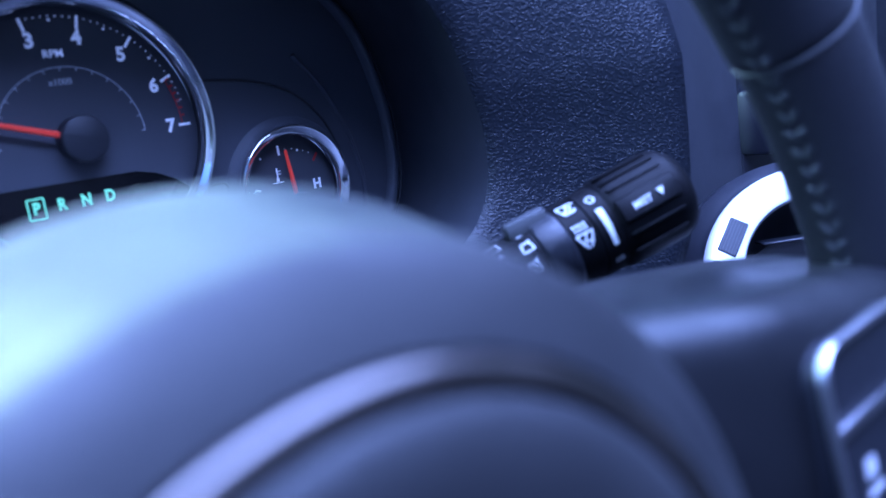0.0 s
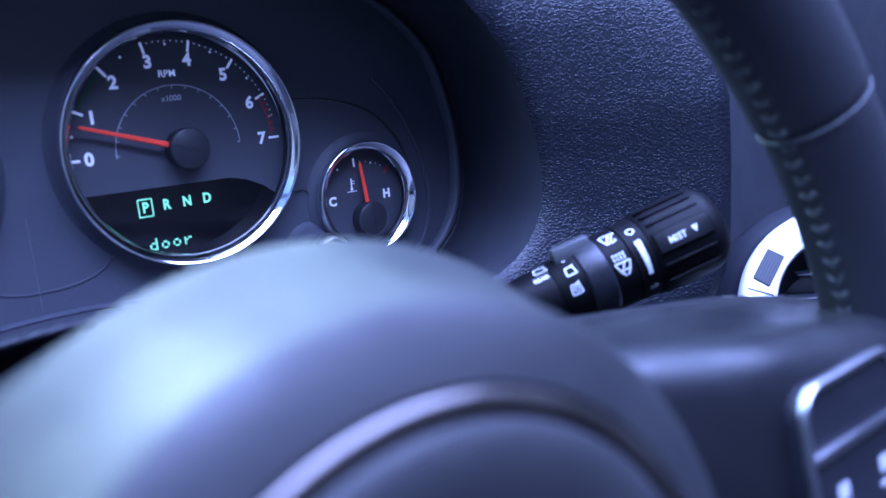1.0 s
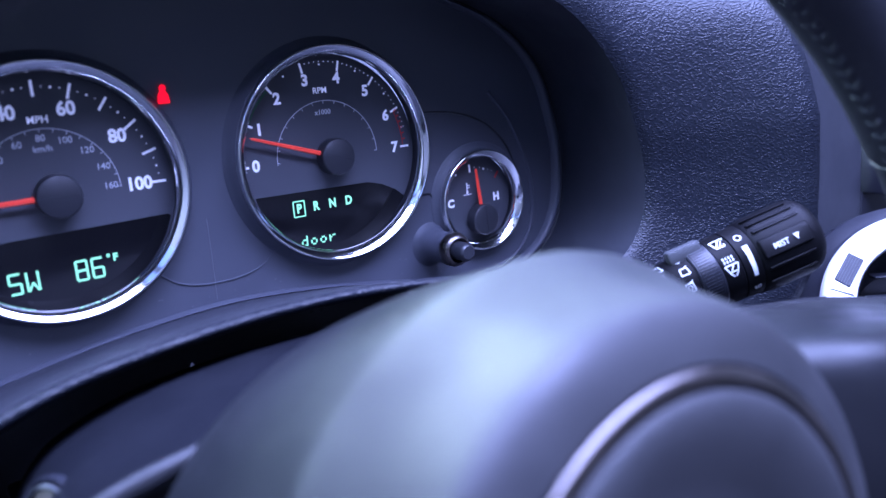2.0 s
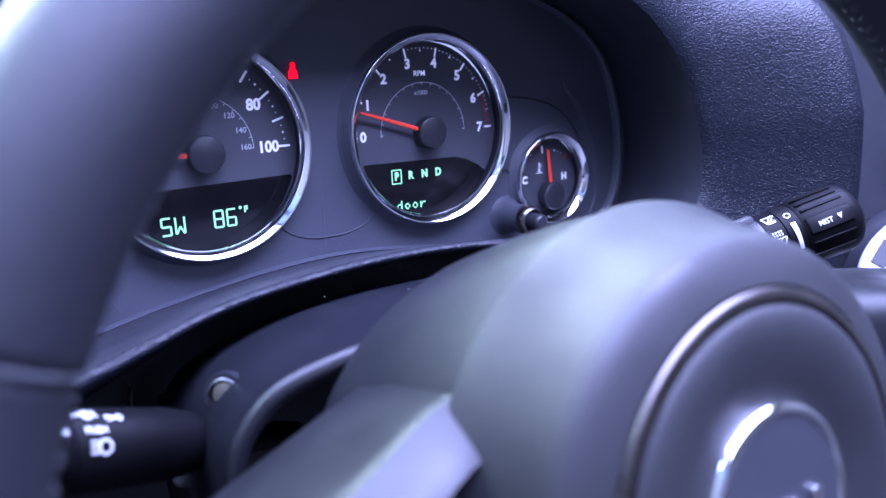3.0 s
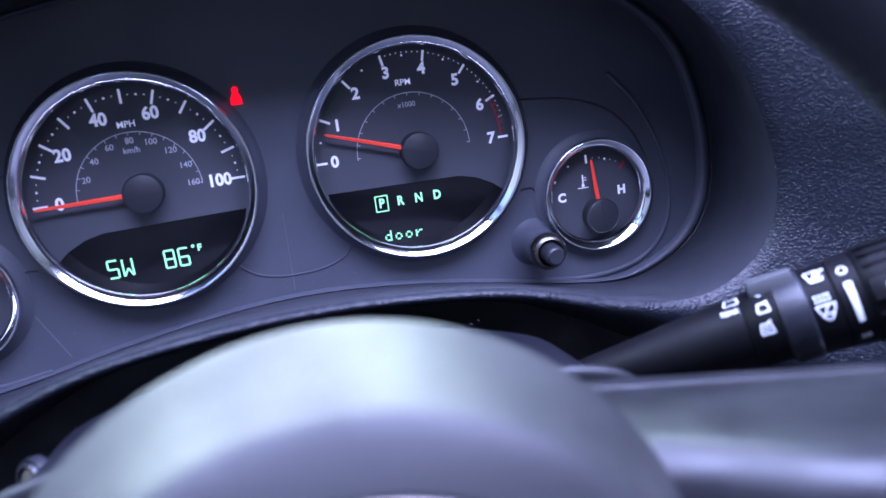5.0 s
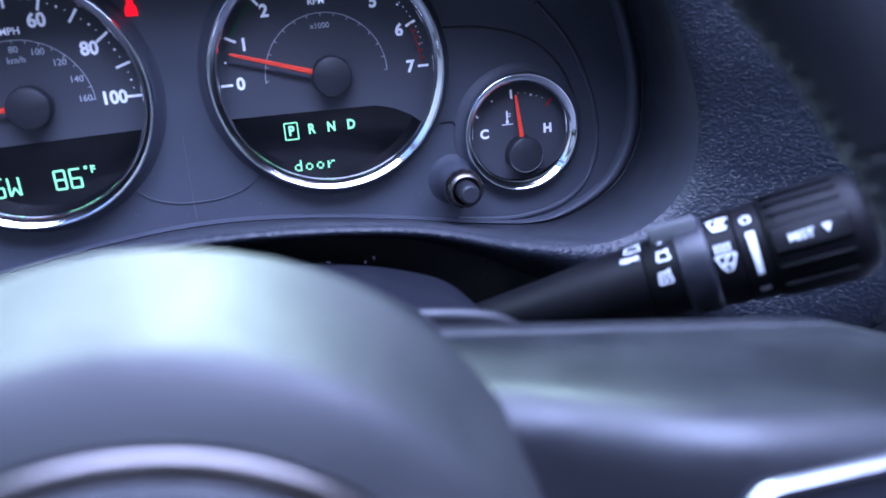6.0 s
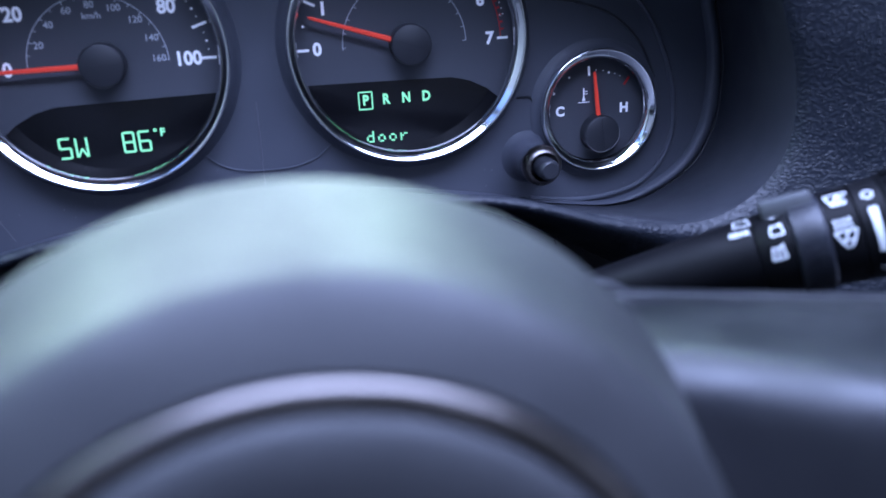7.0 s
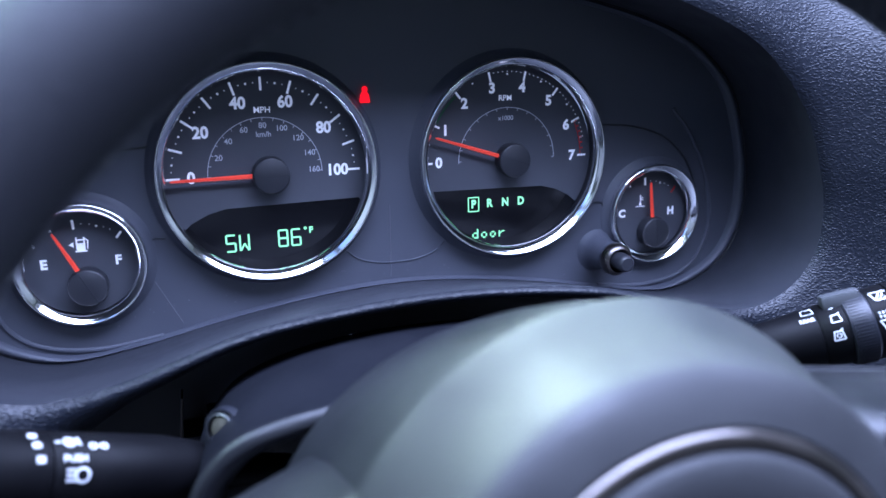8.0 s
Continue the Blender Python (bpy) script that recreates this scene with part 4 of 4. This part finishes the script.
printed(wiper, rod_r, window_icon(0.0054, 0.0034, 0.00042), 0.1055, 0.0160, 0.0131)
printed(wiper, rod_r, lettering("REAR", 0.0027, 0.00004, bold=0.00006), 0.1042, 0.0110, 0.0131, "printed_word")
printed(wiper, rod_r, ring_icon(0.0014, 0.00045), 0.1150, 0.0158, 0.0138)
printed(wiper, rod_r, window_icon(0.0042, 0.0033, 0.0005), 0.1150, 0.0092, 0.0138)
printed(wiper, rod_r, merge(window_icon(0.0044, 0.0036, 0.0005), ring_icon(0.0011, 0.0004)), 0.1140, 0.0018, 0.0138)
printed(wiper, rod_r, merge(bar(0, 0.0026, 0.0058, 0.0006, 0), bar(0, -0.0022, 0.0040, 0.0006, 0), bar(-0.0025, 0.0002, 0.0050, 0.0006, 105), bar(0.0025, 0.0002, 0.0050, 0.0006, 75), bar(-0.0004, 0.0002, 0.0046, 0.0007, 60), bar(0.0010, -0.0002, 0.0036, 0.0006, 60)), 0.1340, 0.0154, 0.0155)
printed(wiper, rod_r, merge(*[bar(x, z, 0.0011, 0.0007, 90) for x in (-0.0022, -0.0008, 0.0006, 0.0020) for z in (0.0008, -0.0008)]), 0.1334, 0.0066, 0.0155)
drops = merge(bar(0, 0.0022, 0.0060, 0.0006, 0), bar(-0.0026, 0.0008, 0.0032, 0.0006, 112), bar(0.0026, 0.0008, 0.0032, 0.0006, 68), bar(0, -0.0008, 0.0040, 0.0006, 0), bar(-0.0012, -0.0020, 0.0026, 0.0006, -50), bar(0.0012, -0.0020, 0.0026, 0.0006, 50), bar(0, 0.0008, 0.0026, 0.0006, 55))
printed(wiper, rod_r, drops, 0.1336, 0.0019, 0.0155)
printed(wiper, rod_r, ring_icon(0.0017, 0.0005), 0.1423, 0.0143, 0.0160)
wedge = prism([(-0.0013, 0.0070), (0.0013, 0.0070), (0.0009, -0.0070), (-0.0009, -0.0070)], -0.00008)
bmesh.ops.subdivide_edges(wedge, edges=wedge.edges[:], cuts=5, use_grid_fill=True)
printed(wiper, rod_r, wedge, 0.1424, 0.0025, 0.0160)
printed(wiper, rod_r, lettering("LO", 0.0024, 0.00004, bold=0.00008), 0.1426, -0.0108, 0.0160, "printed_word")
printed(wiper, rod_r, lettering("MIST", 0.0036, 0.00004, bold=0.00006), 0.1562, 0.0046, 0.0186, "printed_word")
printed(wiper, rod_r, prism([(-0.0014, 0.0013), (0.0014, 0.0013), (0, -0.0015)], -0.00008), 0.1638, 0.0050, 0.0186)

lights = thing("turn_signal_stalk", pose(-0.060, -0.085, 0.639), "black turn signal stalk with white printed symbols", "control stalk", "column stalks")
rod_l = Rod((0, 0, 0), (-0.154, -0.072, 0.063), (0.30, -0.85, 0.42))
part("arm", rod_l.turned([(0, 0), (0, 0.0050), (0.030, 0.0062), (0.044, 0.0078), (0.056, 0.0106), (0.070, 0.0125), (0.1095, 0.0134), (0.1100, 0.0130), (0.1100, 0)]), STALK, lights, "thick black arm")
part("end_switch", rod_l.turned([(0.1102, 0), (0.1102, 0.0131), (0.1108, 0.0137), (0.140, 0.0142), (0.165, 0.0140), (0.172, 0.0125), (0.174, 0.009), (0.174, 0)]), STALK, lights, "turning black end switch")
for along, up in ((0.1162, 0.0132), (0.1155, 0.0090), (0.1146, 0.0040)):
    printed(lights, rod_l, bar(0, 0, 0.0026, 0.0022, 0), along, up, 0.0139)
printed(lights, rod_l, merge(ring_icon(0.0021, 0.0008), bar(-0.0036, 0, 0.0020, 0.0009, 0), bar(0.0030, 0.0004, 0.0036, 0.0009, 100), bar(0, 0, 0.0034, 0.0008, 70)), 0.1052, 0.0104, 0.0135)
printed(lights, rod_l, merge(ring_icon(0.0014, 0.0007), moved(ring_icon(0.0014, 0.0007), pose(0.0036, 0, 0)), bar(0.0018, 0, 0.0012, 0.0007, 0)), 0.0978, 0.0088, 0.0133)
printed(lights, rod_l, lettering("PUSH", 0.0032, 0.00004, bold=0.0001), 0.1038, 0.0042, 0.0134, "printed_word")
lamp_icon = merge(bar(-0.0022, 0.0016, 0.0028, 0.0008, 0), bar(-0.0022, 0, 0.0028, 0.0008, 0), bar(-0.0022, -0.0016, 0.0028, 0.0008, 0), moved(ring_icon(0.0026, 0.0009), pose(0.0014, 0, 0)))
printed(lights, rod_l, lamp_icon, 0.1030, -0.0010, 0.0134)

# ---- lower dash, centre stack and vent ----
lower = thing("lower_dash", pose(0, 0, 0), "black lower dash panel behind the column", "dash panel", kind="structure")
part("knee_panel", box(0.62, 0.03, 0.42, 0.006), DARK, lower, "plain black knee panel", pose(0, 0.015, 0.475))
stack = thing("centre_stack", pose(0, 0, 0), "dark blue-grey moulded centre stack trim", "centre stack", kind="structure")
rows = []
for z in (0.88, 0.84, 0.78, 0.72, 0.66, 0.60, 0.52):
    rows.append([(x, y - 0.010 * (0.80 - z), z) for x, y in ((0.240, -0.03), (0.255, -0.070), (0.275, -0.088), (0.300, -0.096), (0.312, -0.1005), (0.324, -0.1010), (0.345, -0.098), (0.372, -0.096), (0.380, -0.094))])
part("side_trim", grid(rows), HOODW, stack, "smooth trim strip with a soft vertical ridge", sharp=80)
part("bezel", box(0.20, 0.06, 0.40, 0.006), DARK, stack, "black stack bezel", pose(0.482, -0.066, 0.66))
part("switch_unit", box(0.070, 0.02, 0.036, 0.003), DARK, stack, "black switch unit with a small mark", pose(0.418, -0.100, 0.707))
part("switch_mark", box(0.006, 0.0006, 0.003, 0.0002), ICON, stack, "small pale switch mark", pose(0.397, -0.1104, 0.698))
vent = thing("air_vent", pose(0.3093, -0.1722, 0.6440, -30, 0, -40), "round air vent with a bright silver ring", "air vent")
R_OUT, R_IN, OFF_X, OFF_Z = 0.0555, 0.0385, 0.0013, 0.0014
ring = lathe([(R_IN, -0.010), (R_IN + 0.0002, -0.001), (R_IN + 0.0012, 0.0010), (R_IN + 0.003, 0.0016), (R_OUT - 0.004, 0.0017), (R_OUT - 0.0018, 0.0010), (R_OUT - 0.0004, -0.001), (R_OUT, -0.004), (R_OUT, -0.02)], 96)
for v in ring.verts:  # the bowl sits off centre in its ring
    f_ = 1 - (math.hypot(v.co.x, v.co.y) - R_IN) / (R_OUT - R_IN)
    v.co.x += OFF_X * f_
    v.co.y += OFF_Z * f_
part("vent_ring", moved(ring, FACE_DRIVER), VENTS, vent, "bright silver painted ring", sharp=40)
tab = part("ribbed_tab", box(0.0174, 0.0016, 0.0086, 0.0004, 1), HOODW, vent, "ribbed dark grip tab", pose(-0.0387, -0.0014, 0.0257, 0, -56, 0))
for k in range(6):
    part("rib", box(0.0164, 0.0008, 0.0006), HOODW, tab, "", pose(0, -0.0010, -0.0034 + 0.00136 * k))
part("ring_slot", box(0.0120, 0.0016, 0.0009), DARK, vent, "dark slot in the ring", pose(-0.0443, -0.0010, 0.0140, 0, 21, 0))
part("vent_bowl", moved(lathe([(R_IN + 0.0002, -0.001), (R_IN - 0.001, -0.012), (R_IN - 0.009, -0.032), (0, -0.036)], 48), pose(OFF_X, 0, OFF_Z) @ FACE_DRIVER), DARK, vent, "deep black vent bowl")
for k in range(5):
    part("louvre", box(0.060 - 0.007 * abs(k - 2), 0.010, 0.0014, 0.0005, 1), DARK, vent, "thin black louvre", pose(OFF_X, 0.014, OFF_Z - 0.024 + 0.012 * k, 25, 0, 0))
part("vent_housing", moved(lathe([(R_OUT, -0.004), (R_OUT + 0.002, -0.008), (R_OUT + 0.008, -0.012), (R_OUT + 0.010, -0.022), (R_OUT + 0.004, -0.07)], 64), FACE_DRIVER), DARK, vent, "black housing round the ring", sharp=60)

# ---- cabin round the camera ----
ground = tagged(part("ground", box(400, 400, 0.1), EARTH, None, at=pose(0, 0, -0.65)), "grey asphalt ground reaching the horizon", "ground", kind="structure")
underbody = tagged(part("underbody", box(1.6, 2.62, 0.56, 0.06, 3), PAINT, None, at=pose(0.36, -0.60, -0.322)), "grey painted body sill below the cabin floor", "car body", kind="structure")
floor = tagged(part("floor", box(1.5, 2.6, 0.04, 0.005), CARPET, None, at=pose(0.36, -0.55, -0.02)), "dark carpeted cabin floor", "floor", kind="structure")
tagged(part("passenger_dash", box(0.55, 0.40, 0.34, 0.04, 4), PAD, None, at=pose(0.86, 0.12, 0.70)), "dark grained passenger side dashboard", "dashboard", kind="structure")
tagged(part("door_side_dash", box(0.16, 0.30, 0.46, 0.03, 4), PAD, None, at=pose(-0.38, 0.06, 0.62)), "dark grained dash end by the driver's door", "dashboard", kind="structure")
cowl = tagged(part("cowl", box(1.55, 0.30, 0.90, 0.03), PAINT, None, at=pose(0.36, 0.46, 0.44)), "grey painted cowl before the windscreen", "car body", kind="structure")
# rear wall and roof pieces are unseen, added to bound the overhead light
tagged(part("unseen_rear_wall", box(1.55, 0.06, 1.45, 0.02), LINING, None, at=pose(0.36, -1.85, 0.72)), "plain grey rear wall, unseen, added to keep light out", "wall", kind="structure")
top = tagged(part("roof", box(1.55, 1.04, 0.05, 0.02), LINING, None, at=pose(0.36, -1.34, 1.44)), "plain grey roof over the rear, unseen, added to block light", "roof", kind="structure")
tagged(part("unseen_roof_strip", box(0.08, 0.92, 0.05, 0.02), LINING, None, at=pose(-0.375, -0.36, 1.44)), "unseen grey roof strip added above the driver", "roof", kind="structure")
tagged(part("unseen_roof_panel", box(0.42, 0.92, 0.05, 0.02), LINING, None, at=pose(0.93, -0.36, 1.44)), "unseen grey panel over the passenger, added to cut overhead light", "roof", kind="structure")
header = tagged(part("windscreen_header", box(1.55, 0.06, 0.07, 0.02), LINING, None, at=pose(0.36, 0.14, 1.42)), "grey header rail above the windscreen", "header rail", kind="structure")
for x in (-0.38, 1.10):
    tagged(part("windscreen_pillar", tube([(x, 0.40, 0.86), (x, 0.15, 1.42)], 0.035, 10), LINING, None), "grey windscreen pillar", "pillar", kind="structure")
# unseen left side, added to admit light only through a small high opening
tagged(part("driver_light_block", box(0.06, 1.10, 1.42, 0.02), LINING, None, at=pose(-0.55, -1.33, 0.72)), "unseen grey wall left of the driver, added to block light", "wall", kind="structure")
tagged(part("driver_light_sill", box(0.06, 0.79, 1.10, 0.02), LINING, None, at=pose(-0.55, -0.375, 0.56)), "unseen grey panel beside the driver, added to limit side light", "door", kind="structure")
tagged(part("side_opening_rail", box(0.06, 0.79, 0.06, 0.02), LINING, None, at=pose(-0.55, -0.375, 1.40)), "unseen grey rail added above the opening for side light", "rail", kind="structure")
# closed wall where a window would be, keeps low light off the gauges
door = tagged(part("passenger_light_block", box(0.08, 1.9, 1.42, 0.02), LINING, None, at=pose(1.14, -0.90, 0.72)), "unseen grey wall in place of the passenger window, blocks low light", "wall", kind="structure")


def seat(x):
    """A cabin seat: cushion, backrest, headrest."""
    s = thing("car_seat", pose(x, -0.95, 0), "dark grey cloth car seat", "seat", "front seats")
    part("cushion", box(0.52, 0.52, 0.18, 0.05, 4), CARPET, s, at=pose(0, 0.05, 0.30))
    part("backrest", box(0.52, 0.16, 0.66, 0.06, 4), CARPET, s, at=pose(0, -0.26, 0.66, -12, 0, 0))
    part("headrest", box(0.28, 0.11, 0.19, 0.04, 4), CARPET, s, at=pose(0, -0.36, 1.07, -12, 0, 0))
    part("base", box(0.42, 0.42, 0.22, 0.02), DARK, s, at=pose(0, 0.03, 0.11))
    return s


first = seat(0.0)
copy_thing(first, pose(0.74, -0.95, 0))
tagged(part("neighbour_wall", box(0.3, 14, 3.2, 0.02), OCHRE, None, at=pose(7.5, 3.0, 1.0)), "ochre rendered wall across the yard", "wall", kind="structure")
